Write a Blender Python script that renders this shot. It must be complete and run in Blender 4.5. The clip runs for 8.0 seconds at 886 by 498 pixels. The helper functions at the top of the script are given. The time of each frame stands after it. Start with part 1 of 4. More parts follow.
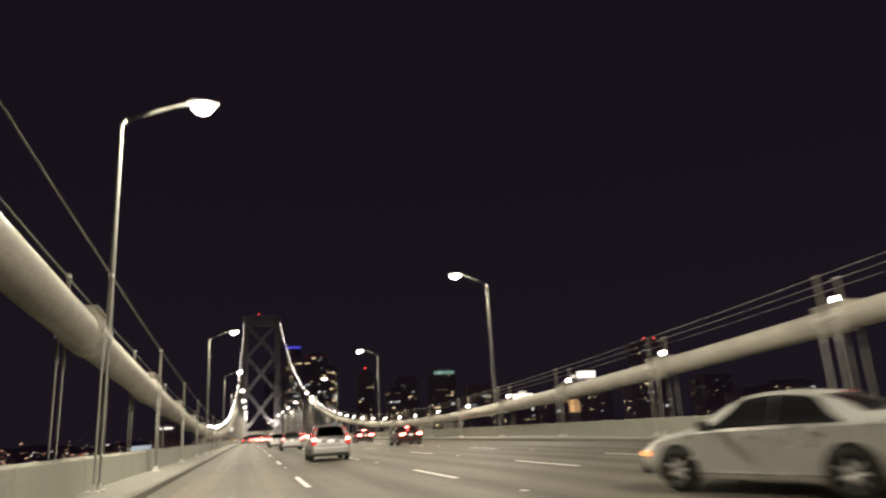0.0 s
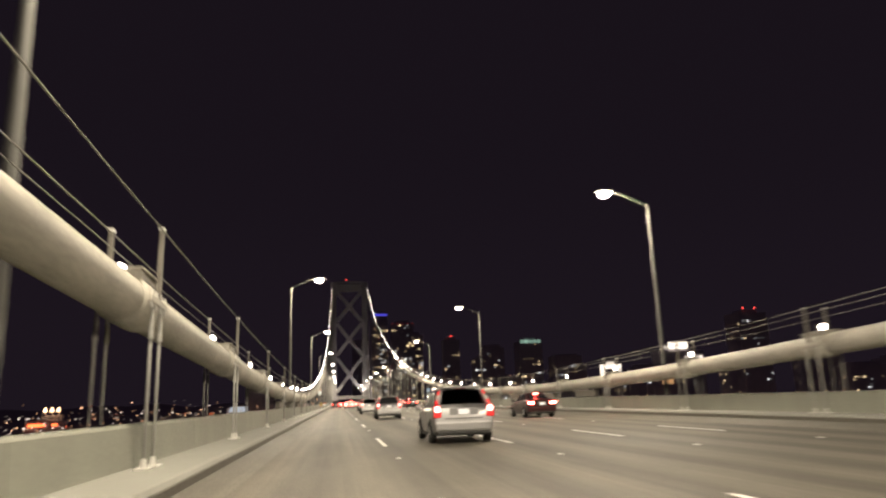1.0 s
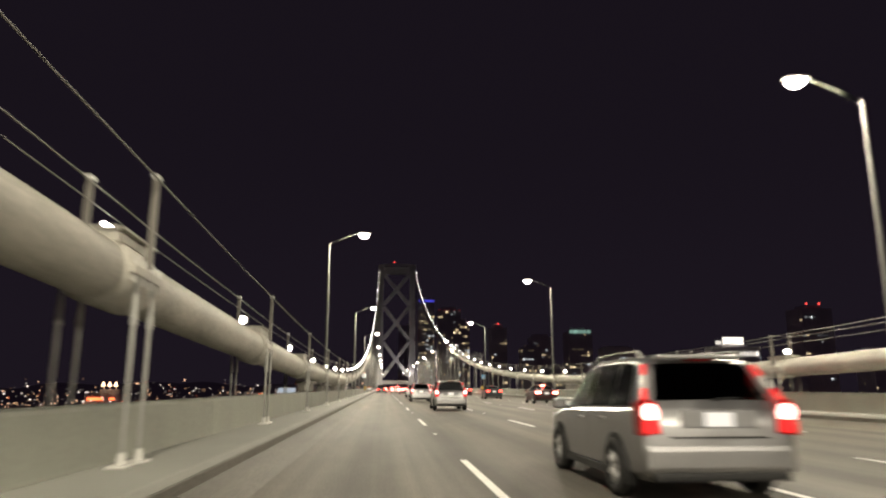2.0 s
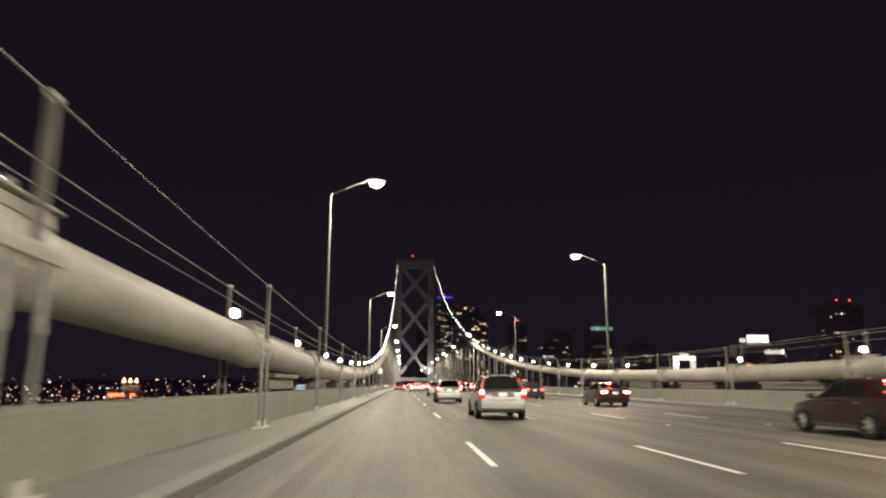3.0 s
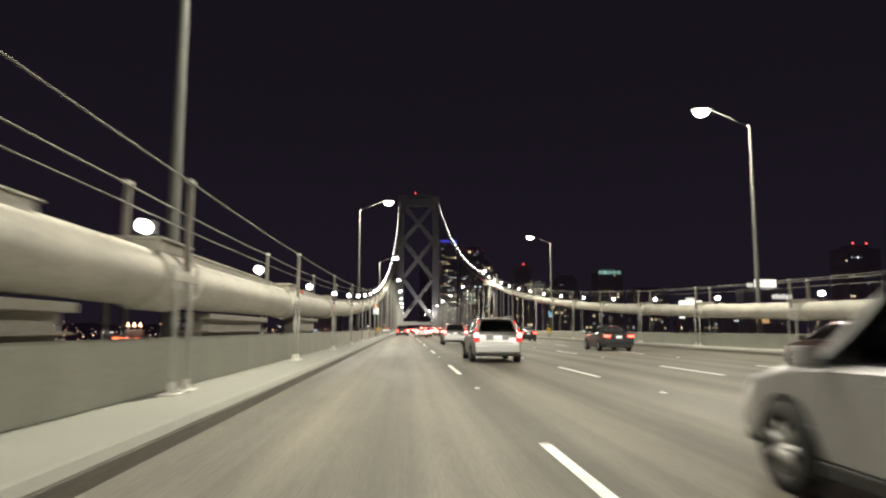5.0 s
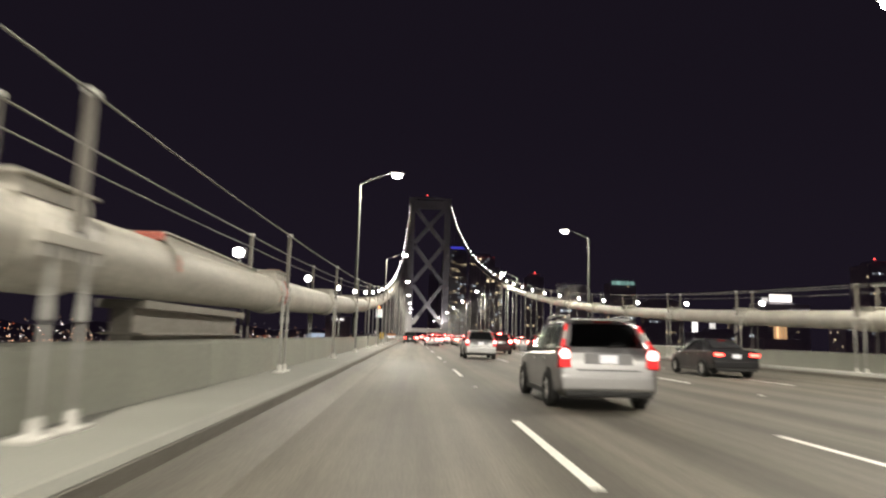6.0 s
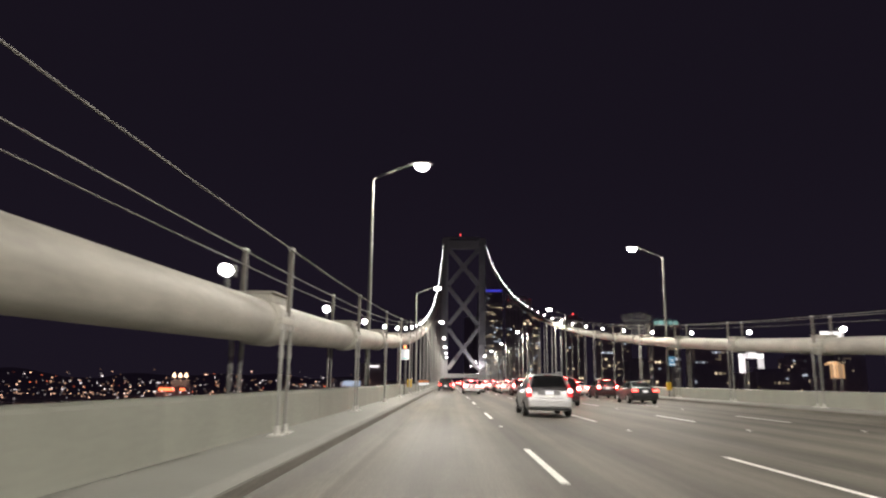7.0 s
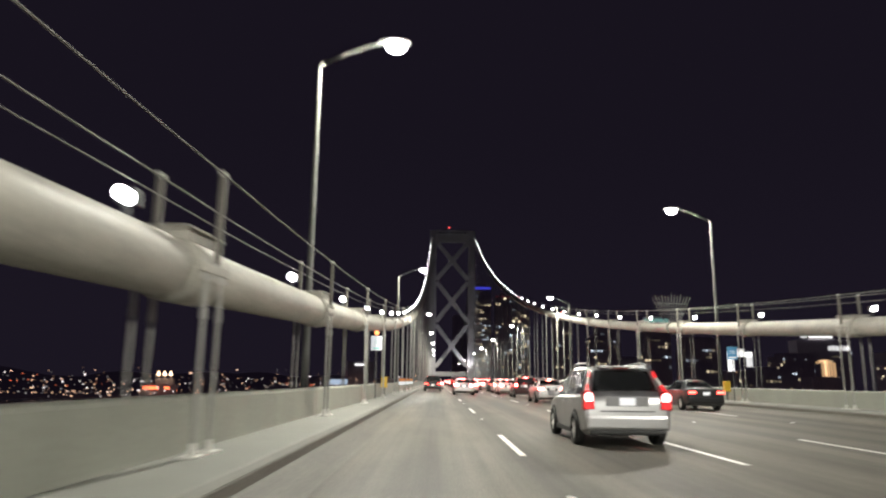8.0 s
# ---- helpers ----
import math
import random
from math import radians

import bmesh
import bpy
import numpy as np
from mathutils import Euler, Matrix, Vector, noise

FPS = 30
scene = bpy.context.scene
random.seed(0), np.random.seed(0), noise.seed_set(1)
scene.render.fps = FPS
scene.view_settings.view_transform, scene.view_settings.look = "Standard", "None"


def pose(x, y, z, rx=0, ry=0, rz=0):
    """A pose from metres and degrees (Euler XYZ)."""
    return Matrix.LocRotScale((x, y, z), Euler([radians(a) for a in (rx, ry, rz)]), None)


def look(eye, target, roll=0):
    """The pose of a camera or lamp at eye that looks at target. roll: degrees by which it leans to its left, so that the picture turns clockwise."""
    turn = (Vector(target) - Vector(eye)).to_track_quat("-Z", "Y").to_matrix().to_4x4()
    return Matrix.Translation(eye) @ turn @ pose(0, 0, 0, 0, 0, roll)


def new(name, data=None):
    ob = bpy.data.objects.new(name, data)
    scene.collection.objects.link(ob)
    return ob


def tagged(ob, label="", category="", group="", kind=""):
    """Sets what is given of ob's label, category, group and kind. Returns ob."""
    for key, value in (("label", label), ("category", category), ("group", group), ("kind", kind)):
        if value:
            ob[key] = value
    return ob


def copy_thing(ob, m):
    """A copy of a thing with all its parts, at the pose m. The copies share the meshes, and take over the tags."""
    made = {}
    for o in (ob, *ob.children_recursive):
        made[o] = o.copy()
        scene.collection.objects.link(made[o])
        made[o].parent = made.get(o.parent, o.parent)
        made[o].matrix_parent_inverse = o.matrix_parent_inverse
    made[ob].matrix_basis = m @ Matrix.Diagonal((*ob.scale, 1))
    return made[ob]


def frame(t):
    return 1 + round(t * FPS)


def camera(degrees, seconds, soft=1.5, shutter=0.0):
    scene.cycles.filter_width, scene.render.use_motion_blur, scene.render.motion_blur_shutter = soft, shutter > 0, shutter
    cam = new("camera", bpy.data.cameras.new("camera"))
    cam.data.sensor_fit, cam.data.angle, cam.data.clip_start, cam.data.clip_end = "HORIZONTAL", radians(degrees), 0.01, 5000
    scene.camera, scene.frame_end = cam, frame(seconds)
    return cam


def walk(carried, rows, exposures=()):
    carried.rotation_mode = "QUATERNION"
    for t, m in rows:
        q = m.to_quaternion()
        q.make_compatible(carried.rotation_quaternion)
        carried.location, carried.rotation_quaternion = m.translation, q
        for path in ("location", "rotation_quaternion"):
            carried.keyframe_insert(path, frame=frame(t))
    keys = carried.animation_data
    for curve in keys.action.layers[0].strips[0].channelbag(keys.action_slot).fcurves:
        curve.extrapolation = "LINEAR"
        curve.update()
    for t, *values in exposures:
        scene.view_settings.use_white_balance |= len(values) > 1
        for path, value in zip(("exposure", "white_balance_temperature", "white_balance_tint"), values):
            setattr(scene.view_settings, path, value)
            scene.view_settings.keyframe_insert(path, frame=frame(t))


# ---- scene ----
cam = camera(66.5, 8.0, soft=2.2, shutter=0.6)
PATH = [
    (0, (0.159, -8.84, 1.22), (0.704, -6.984, 1.728), -3.5),
    (0.5, (0.178, -2.40, 1.245), (0.589, -0.50, 1.714), -2.7),
    (1, (0.232, 4.10, 1.271), (0.538, 6.028, 1.704), -2.1),
    (1.5, (0.198, 10.438, 1.249), (0.42, 12.382, 1.662), -0.7),
    (3, (0.101, 28.904, 1.245), (0.216, 30.862, 1.639), 0.2),
    (3.5, (0.071, 35.249, 1.263), (0.174, 37.208, 1.65), 0.7),
    (4, (0.073, 41.165, 1.25), (0.17, 43.145, 1.511), 0.3),
    (5.5, (0.092, 58.858, 1.175), (0.208, 60.841, 1.41), 0.4),
    (6, (-0.005, 65.238, 1.211), (0.075, 67.22, 1.468), 1.7),
    (6.5, (0.023, 71.199, 1.269), (0.041, 73.171, 1.603), 0.3),
    (7, (0.055, 77.378, 1.271), (0.032, 79.34, 1.656), 0.7),
    (7.5, (0.042, 83.457, 1.297), (0.013, 85.415, 1.699), 1.0),
    (8, (0.044, 89.8, 1.279), (0.056, 91.763, 1.66), 0.7),
]
EXPOSURES = [
    (0, -0.05, 7000, 14), (1, 0.0, 7300, 17), (1.5, 0.0, 6950, 14), (3.5, 0.0, 6750, 12), (4, 0.05, 6600, 10),
    (5.5, 0.05, 6500, 10), (6, 0.0, 6400, 15), (7, 0.0, 6200, 18), (7.5, 0.0, 6150, 16), (8, 0.05, 6050, 12),
]
walk(cam, [(t, look(eye, target, roll)) for t, eye, target, roll in PATH], EXPOSURES)

# ---- world and exposure ----
world = bpy.data.worlds.new("night_sky")
scene.world = world
world.use_nodes = True
bg = world.node_tree.nodes["Background"]
bg.inputs["Color"].default_value = (0.63, 0.47, 0.80, 1)
# the city's glow lies low over the horizon
wn, wl = world.node_tree.nodes, world.node_tree.links
wco, wsep = wn.new("ShaderNodeTexCoord"), wn.new("ShaderNodeSeparateXYZ")
wl.new(wco.outputs["Generated"], wsep.inputs[0])
wr = wn.new("ShaderNodeMapRange")
wr.interpolation_type = "SMOOTHERSTEP"
wr.inputs["From Min"].default_value, wr.inputs["From Max"].default_value = 0.0, 0.42
wr.inputs["To Min"].default_value, wr.inputs["To Max"].default_value = 0.0168, 0.0136
wl.new(wsep.outputs["Z"], wr.inputs["Value"])
wl.new(wr.outputs[0], bg.inputs["Strength"])

LAMP_WATTS = 10400
LAMP_TINT = (1.0, 0.94, 0.75)
LIGHT_SHOW = 34.0

# ---- plan ----
MID = 6.63            # middle of the deck
CURB = 8.55           # half the carriageway
CABLE = 9.8           # half the distance of the main cables
PANEL = 9.144         # distance of the suspenders
LOW = 61.5            # where the cables hang lowest
TOWER = 403.0


def cable_z(y):
    return 1.82 + 0.000566 * (y - LOW) ** 2


# ---- materials ----
def mat(name, color, rough=0.6, metal=0.0, vary=0.25, scale=6.0, bump=0.0, fine=60.0, stretch=(1, 1, 1), coat=0.0, per_object=0.0):
    m = bpy.data.materials.new(name)
    m.use_nodes = True
    n, l = m.node_tree.nodes, m.node_tree.links
    b = n["Principled BSDF"]
    b.inputs["Roughness"].default_value, b.inputs["Metallic"].default_value = rough, metal
    b.inputs["Coat Weight"].default_value = coat
    co = n.new("ShaderNodeTexCoord")
    mp = n.new("ShaderNodeMapping")
    mp.inputs["Scale"].default_value = stretch
    l.new(co.outputs["Object"], mp.inputs["Vector"])
    big, small = n.new("ShaderNodeTexNoise"), n.new("ShaderNodeTexNoise")
    big.inputs["Scale"].default_value, big.inputs["Detail"].default_value = scale, 5
    small.inputs["Scale"].default_value, small.inputs["Detail"].default_value = fine, 4
    l.new(mp.outputs[0], big.inputs["Vector"])
    l.new(mp.outputs[0], small.inputs["Vector"])
    add = n.new("ShaderNodeMath")
    add.operation = "ADD"
    l.new(big.outputs["Fac"], add.inputs[0])
    l.new(small.outputs["Fac"], add.inputs[1])
    ramp = n.new("ShaderNodeMapRange")
    ramp.inputs["From Min"].default_value, ramp.inputs["From Max"].default_value = 0.6, 1.4
    ramp.inputs["To Min"].default_value, ramp.inputs["To Max"].default_value = 1 - vary, 1 + vary
    l.new(add.outputs[0], ramp.inputs["Value"])
    hsv = n.new("ShaderNodeHueSaturation")
    hsv.inputs["Color"].default_value = (*color, 1)
    if per_object:
        info = n.new("ShaderNodeObjectInfo")
        r2 = n.new("ShaderNodeMapRange")
        r2.inputs["To Min"].default_value, r2.inputs["To Max"].default_value = 1 - per_object, 1 + per_object
        mul = n.new("ShaderNodeMath")
        mul.operation = "MULTIPLY"
        l.new(info.outputs["Random"], r2.inputs["Value"])
        l.new(r2.outputs[0], mul.inputs[0])
        l.new(ramp.outputs[0], mul.inputs[1])
        l.new(mul.outputs[0], hsv.inputs["Value"])
    else:
        l.new(ramp.outputs[0], hsv.inputs["Value"])
    l.new(hsv.outputs[0], b.inputs["Base Color"])
    rr = n.new("ShaderNodeMapRange")
    rr.inputs["From Min"].default_value, rr.inputs["From Max"].default_value = 0.3, 0.7
    rr.inputs["To Min"].default_value, rr.inputs["To Max"].default_value = max(0.02, rough - 0.08), min(1, rough + 0.08)
    l.new(big.outputs["Fac"], rr.inputs["Value"])
    l.new(rr.outputs[0], b.inputs["Roughness"])
    if bump:
        bp = n.new("ShaderNodeBump")
        bp.inputs["Strength"].default_value, bp.inputs["Distance"].default_value = bump, 0.01
        l.new(small.outputs["Fac"], bp.inputs["Height"])
        l.new(bp.outputs[0], b.inputs["Normal"])
    return m


def glow(name, color, strength, vary=0.0):
    m = bpy.data.materials.new(name)
    m.use_nodes = True
    n, l = m.node_tree.nodes, m.node_tree.links
    b = n["Principled BSDF"]
    b.inputs["Base Color"].default_value = (*[c * 0.15 for c in color], 1)
    b.inputs["Roughness"].default_value = 0.3
    b.inputs["Emission Color"].default_value = (*color, 1)
    b.inputs["Emission Strength"].default_value = strength
    if vary:
        info, r = n.new("ShaderNodeObjectInfo"), n.new("ShaderNodeMapRange")
        geo, sm = n.new("ShaderNodeNewGeometry"), n.new("ShaderNodeMath")
        sm.operation = "ADD"
        fr = n.new("ShaderNodeMath")
        fr.operation = "FRACT"
        l.new(info.outputs["Random"], sm.inputs[0])
        l.new(geo.outputs["Random Per Island"], sm.inputs[1])
        l.new(sm.outputs[0], fr.inputs[0])
        r.inputs["To Min"].default_value, r.inputs["To Max"].default_value = strength * (1 - vary), strength * (1 + 2.5 * vary)
        pw = n.new("ShaderNodeMath")
        pw.operation, pw.inputs[1].default_value = "POWER", 3.0
        l.new(fr.outputs[0], pw.inputs[0])
        l.new(pw.outputs[0], r.inputs["Value"])
        l.new(r.outputs[0], b.inputs["Emission Strength"])
    return m


def asphalt_material():
    m = mat("worn_asphalt", (0.098, 0.090, 0.073), 0.74, vary=0.42, scale=0.5, bump=0.35, fine=45, stretch=(1.0, 0.12, 1.0))
    n, l = m.node_tree.nodes, m.node_tree.links
    b, hsv = n["Principled BSDF"], next(x for x in n if x.type == "HUE_SAT")
    # polished wheel tracks along the lanes, broken up by patches
    co = n.new("ShaderNodeTexCoord")
    sep = n.new("ShaderNodeSeparateXYZ")
    l.new(co.outputs["Object"], sep.inputs[0])
    ph = n.new("ShaderNodeMath")
    ph.operation = "MULTIPLY_ADD"
    ph.inputs[1].default_value, ph.inputs[2].default_value = 2 * math.pi / 1.74, -1.02
    l.new(sep.outputs["X"], ph.inputs[0])
    sn = n.new("ShaderNodeMath")
    sn.operation = "SINE"
    l.new(ph.outputs[0], sn.inputs[0])
    pn = n.new("ShaderNodeTexNoise")
    pn.inputs["Scale"].default_value = 0.22
    mp = n.new("ShaderNodeMapping")
    mp.inputs["Scale"].default_value = (1.6, 0.35, 1)
    l.new(co.outputs["Object"], mp.inputs[0])
    l.new(mp.outputs[0], pn.inputs["Vector"])
    mu = n.new("ShaderNodeMath")
    mu.operation = "MULTIPLY"
    l.new(sn.outputs[0], mu.inputs[0])
    l.new(pn.outputs["Fac"], mu.inputs[1])
    mr = n.new("ShaderNodeMapRange")
    mr.inputs["From Min"].default_value, mr.inputs["From Max"].default_value = -0.6, 0.6
    mr.inputs["To Min"].default_value, mr.inputs["To Max"].default_value = 0.66, 1.26
    l.new(mu.outputs[0], mr.inputs["Value"])
    # long oil and tyre streaks, and worn patches
    smp = n.new("ShaderNodeMapping")
    smp.inputs["Scale"].default_value = (4.2, 0.055, 1)
    l.new(co.outputs["Object"], smp.inputs[0])
    streak = n.new("ShaderNodeTexNoise")
    streak.inputs["Scale"].default_value, streak.inputs["Detail"].default_value = 1.0, 6
    l.new(smp.outputs[0], streak.inputs["Vector"])
    pmp = n.new("ShaderNodeMapping")
    pmp.inputs["Scale"].default_value = (0.9, 0.22, 1)
    l.new(co.outputs["Object"], pmp.inputs[0])
    patch = n.new("ShaderNodeTexNoise")
    patch.inputs["Scale"].default_value, patch.inputs["Detail"].default_value, patch.inputs["Roughness"].default_value = 1.0, 7, 0.65
    l.new(pmp.outputs[0], patch.inputs["Vector"])
    both = n.new("ShaderNodeMath")
    both.operation = "ADD"
    l.new(streak.outputs["Fac"], both.inputs[0])
    l.new(patch.outputs["Fac"], both.inputs[1])
    worn = n.new("ShaderNodeMapRange")
    worn.inputs["From Min"].default_value, worn.inputs["From Max"].default_value = 0.68, 1.32
    worn.inputs["To Min"].default_value, worn.inputs["To Max"].default_value = 0.68, 1.32
    l.new(both.outputs[0], worn.inputs["Value"])
    tone = n.new("ShaderNodeMath")
    tone.operation = "MULTIPLY"
    l.new(mr.outputs[0], tone.inputs[0])
    l.new(worn.outputs[0], tone.inputs[1])
    mix = n.new("ShaderNodeMix")
    mix.data_type, mix.blend_type = "RGBA", "MULTIPLY"
    mix.inputs[0].default_value = 1
    l.new(hsv.outputs[0], mix.inputs[6])
    l.new(tone.outputs[0], mix.inputs[7])
    l.new(mix.outputs[2], b.inputs["Base Color"])
    return m


M_ASPHALT = asphalt_material()
M_LINE = mat("lane_paint", (0.82, 0.81, 0.77), 0.5, vary=0.3, scale=3, fine=40, bump=0.2)
M_CONCRETE = mat("parapet_concrete", (0.275, 0.283, 0.245), 0.72, vary=0.2, scale=0.8, bump=0.3, fine=22, stretch=(1, 1, 0.7), per_object=0.04)
M_KERB = mat("scuffed_kerb_face", (0.15, 0.14, 0.12), 0.85, vary=0.35, scale=1.5, bump=0.4, fine=30, stretch=(1, 0.3, 1))
M_WALK = mat("walkway_concrete", (0.215, 0.216, 0.198), 0.8, vary=0.2, scale=0.9, bump=0.3, fine=35)
M_STEEL = mat("grey_painted_steel", (0.58, 0.575, 0.55), 0.42, 0.1, vary=0.14, scale=2.5, bump=0.1)
M_CABLE = mat("wrapped_cable_paint", (0.39, 0.375, 0.335), 0.66, 0.0, vary=0.36, scale=1.3, bump=0.2, fine=16, stretch=(1, 0.6, 1))
# darker than the cable paint: the shade under the cable is in the colour
M_GIRDER = mat("shaded_girder_paint", (0.25, 0.235, 0.21), 0.7, vary=0.3, scale=1.6, bump=0.2, fine=14, stretch=(1, 0.5, 1))
# brown-grey paint, with the posts' shade put into the colour as well
M_POST = mat("shaded_brown_grey_paint", (0.135, 0.125, 0.11), 0.6, vary=0.2, scale=5)
M_HAND = mat("weathered_hand_rope", (0.21, 0.205, 0.195), 0.92, vary=0.08, scale=8)
M_ROPE = mat("galvanised_wire_rope", (0.36, 0.36, 0.345), 0.6, 0.1, vary=0.06, scale=8)
M_TOWER = mat("tower_grey_paint", (0.26, 0.25, 0.265), 0.6, vary=0.2, scale=0.1, fine=2)
M_POLE = mat("galvanised_pole", (0.10, 0.10, 0.097), 0.6, 0.1, vary=0.15, scale=4)
M_PRIMER = mat("red_primer_mark", (0.36, 0.095, 0.07), 0.7, vary=0.3, scale=9)
M_FADED = mat("faded_primer", (0.42, 0.23, 0.17), 0.75, vary=0.4, scale=7)
M_RUBBER = mat("tyre_rubber", (0.02, 0.02, 0.02), 0.8, vary=0.3, scale=20)
M_RIM = mat("alloy_rim", (0.62, 0.62, 0.62), 0.35, 0.3, vary=0.1, scale=15)
M_TRIM = mat("black_plastic", (0.018, 0.018, 0.019), 0.55, vary=0.2, scale=20)
M_GLASS = mat("dark_car_glass", (0.03, 0.031, 0.034), 0.06, vary=0.2, scale=3)
M_GLASS.node_tree.nodes["Principled BSDF"].inputs["Specular IOR Level"].default_value = 0.45
M_RECESS = mat("silver_grey_recess", (0.27, 0.27, 0.28), 0.5, 0.2, vary=0.08, scale=12)
M_CHROME = mat("chrome", (0.8, 0.8, 0.8), 0.12, 1.0, vary=0.05, scale=15)
M_RED_LENS = mat("red_lens", (0.35, 0.01, 0.01), 0.15, vary=0.15, scale=25)
M_CLEAR = mat("clear_lens", (0.7, 0.68, 0.66), 0.1, vary=0.1, scale=25)
M_NIGHT_WALL = mat("dark_facade", (0.72, 0.66, 0.70), 0.7, vary=0.25, scale=0.05, fine=0.6)
M_LAND = mat("dark_land", (0.48, 0.42, 0.46), 0.9, vary=0.3, scale=0.01, fine=0.1)
M_WATER = mat("black_bay_water", (0.008, 0.009, 0.013), 0.25, vary=0.2, scale=0.02, bump=0.5, fine=0.2)
M_YELLOW = mat("yellow_box_paint", (0.65, 0.42, 0.03), 0.5, vary=0.15, scale=8)
M_AMBER_SHEET = mat("orange_sheet", (0.75, 0.25, 0.05), 0.4, vary=0.1, scale=6)
M_SIGN_BLUE = mat("blue_sign_sheet", (0.14, 0.42, 0.75), 0.4, vary=0.08, scale=6)
M_SIGN_WHITE = mat("white_sign_sheet", (0.86, 0.88, 0.88), 0.4, vary=0.06, scale=6)
# the white sign sheet glows faintly, standing in for headlights it throws back
lit = M_SIGN_WHITE.node_tree.nodes["Principled BSDF"]
lit.inputs["Emission Color"].default_value, lit.inputs["Emission Strength"].default_value = (0.95, 1.0, 1.0, 1), 0.55
M_SIGN_TEAL = mat("teal_sign_print", (0.05, 0.50, 0.45), 0.4, vary=0.06, scale=6)

G_LAMP = glow("street_lamp_lens", (1.0, 0.96, 0.86), LIGHT_SHOW)
G_CABLE = glow("cable_light_lens", (1.0, 0.96, 0.88), 38.0)
G_TAIL = glow("lit_tail_light", (1.0, 0.06, 0.04), 14.0)
G_TAIL_DIM = glow("dim_tail_light", (1.0, 0.03, 0.03), 1.2)
G_HALF = glow("lit_upper_lens", (1.0, 0.42, 0.38), 6.0)
G_BRAKE = glow("lit_brake_light", (1.0, 0.075, 0.06), 150.0)
G_AMBER = glow("amber_marker", (1.0, 0.34, 0.10), 3.0)
G_BEACON = glow("red_beacon", (1.0, 0.08, 0.07), 3.0)
G_WINDOW = glow("lit_window_warm", (1.0, 0.80, 0.48), 0.85, 0.9)
G_WINDOW_COOL = glow("lit_window_cool", (0.85, 0.95, 1.0), 0.7, 0.9)
G_BLUE = glow("blue_roof_light", (0.10, 0.10, 1.0), 0.7)
G_GREEN = glow("green_roof_light", (0.45, 0.85, 0.72), 0.5, 0.3)
G_PALE = glow("pale_blue_floodlit", (0.72, 0.86, 1.0), 0.7, 0.3)
G_WHITE = glow("white_floodlit", (1.0, 0.96, 0.88), 1.1, 0.3)
G_ORANGE = glow("orange_floodlit", (1.0, 0.60, 0.28), 0.9, 0.4)
G_RED = glow("red_neon", (1.0, 0.16, 0.05), 4.0)
G_ARC = glow("orange_neon", (1.0, 0.66, 0.38), 5.0)
G_CITY = glow("city_lights_warm", (1.0, 0.58, 0.36), 1.0, 0.9)
G_CITY2 = glow("city_lights_white", (1.0, 0.88, 0.82), 1.0, 0.9)
G_CITY3 = glow("city_lights_red", (1.0, 0.22, 0.10), 0.7, 0.8)
G_ROOF_RED = glow("dim_red_roof_light", (1.0, 0.10, 0.12), 0.22)
G_PLATE = glow("lit_plate", (1.0, 0.97, 0.9), 0.9)


# ---- mesh helpers ----
def part(name, bm, material, parent=None, label="", smooth=False):
    me = bpy.data.meshes.new(name)
    bmesh.ops.recalc_face_normals(bm, faces=bm.faces)
    bm.to_mesh(me)
    bm.free()
    me.materials.append(material)
    if smooth:
        me.shade_smooth()
    ob = new(name, me)
    if parent:
        ob.parent = parent
    if label:
        tagged(ob, label)
    return ob


def share(name, me, parent, loc, scale=(1, 1, 1), rot=(0, 0, 0)):
    ob = new(name, me)
    ob.parent = parent
    ob.location, ob.scale, ob.rotation_euler = loc, scale, rot
    return ob


def mesh_of(name, bm, material, smooth=False):
    me = bpy.data.meshes.new(name)
    bmesh.ops.recalc_face_normals(bm, faces=bm.faces)
    bm.to_mesh(me)
    bm.free()
    me.materials.append(material)
    if smooth:
        me.shade_smooth()
    return me


def box(bm, lo, hi, bevel=0.0):
    c = [(a + b) / 2 for a, b in zip(lo, hi)]
    d = [abs(b - a) for a, b in zip(lo, hi)]
    made = bmesh.ops.create_cube(bm, size=1, matrix=Matrix.Translation(c) @ Matrix.Diagonal((*d, 1)))
    if bevel:
        edges = list({e for v in made["verts"] for e in v.link_edges})
        bmesh.ops.bevel(bm, geom=edges, offset=bevel, segments=2, profile=0.6, affect="EDGES")
    return bm


def tube(bm, points, radius, sides=8, cap=True):
    """A round bar along points; radius one number or one for each point."""
    pts = [Vector(p) for p in points]
    rad = radius if isinstance(radius, (list, tuple)) else [radius] * len(pts)
    rings = []
    up = Vector((0, 0, 1))
    for i, p in enumerate(pts):
        d = (pts[min(i + 1, len(pts) - 1)] - pts[max(i - 1, 0)]).normalized()
        a = d.cross(up)
        if a.length < 0.05:
            a = d.cross(Vector((0, 1, 0)))
        a.normalize()
        b = a.cross(d).normalized()
        rings.append([bm.verts.new(p + rad[i] * (math.cos(2 * math.pi * j / sides) * a + math.sin(2 * math.pi * j / sides) * b)) for j in range(sides)])
    for r, s in zip(rings, rings[1:]):
        for j in range(sides):
            bm.faces.new((r[j], r[(j + 1) % sides], s[(j + 1) % sides], s[j]))
    if cap:
        bm.faces.new(rings[0][::-1])
        bm.faces.new(rings[-1])
    return bm


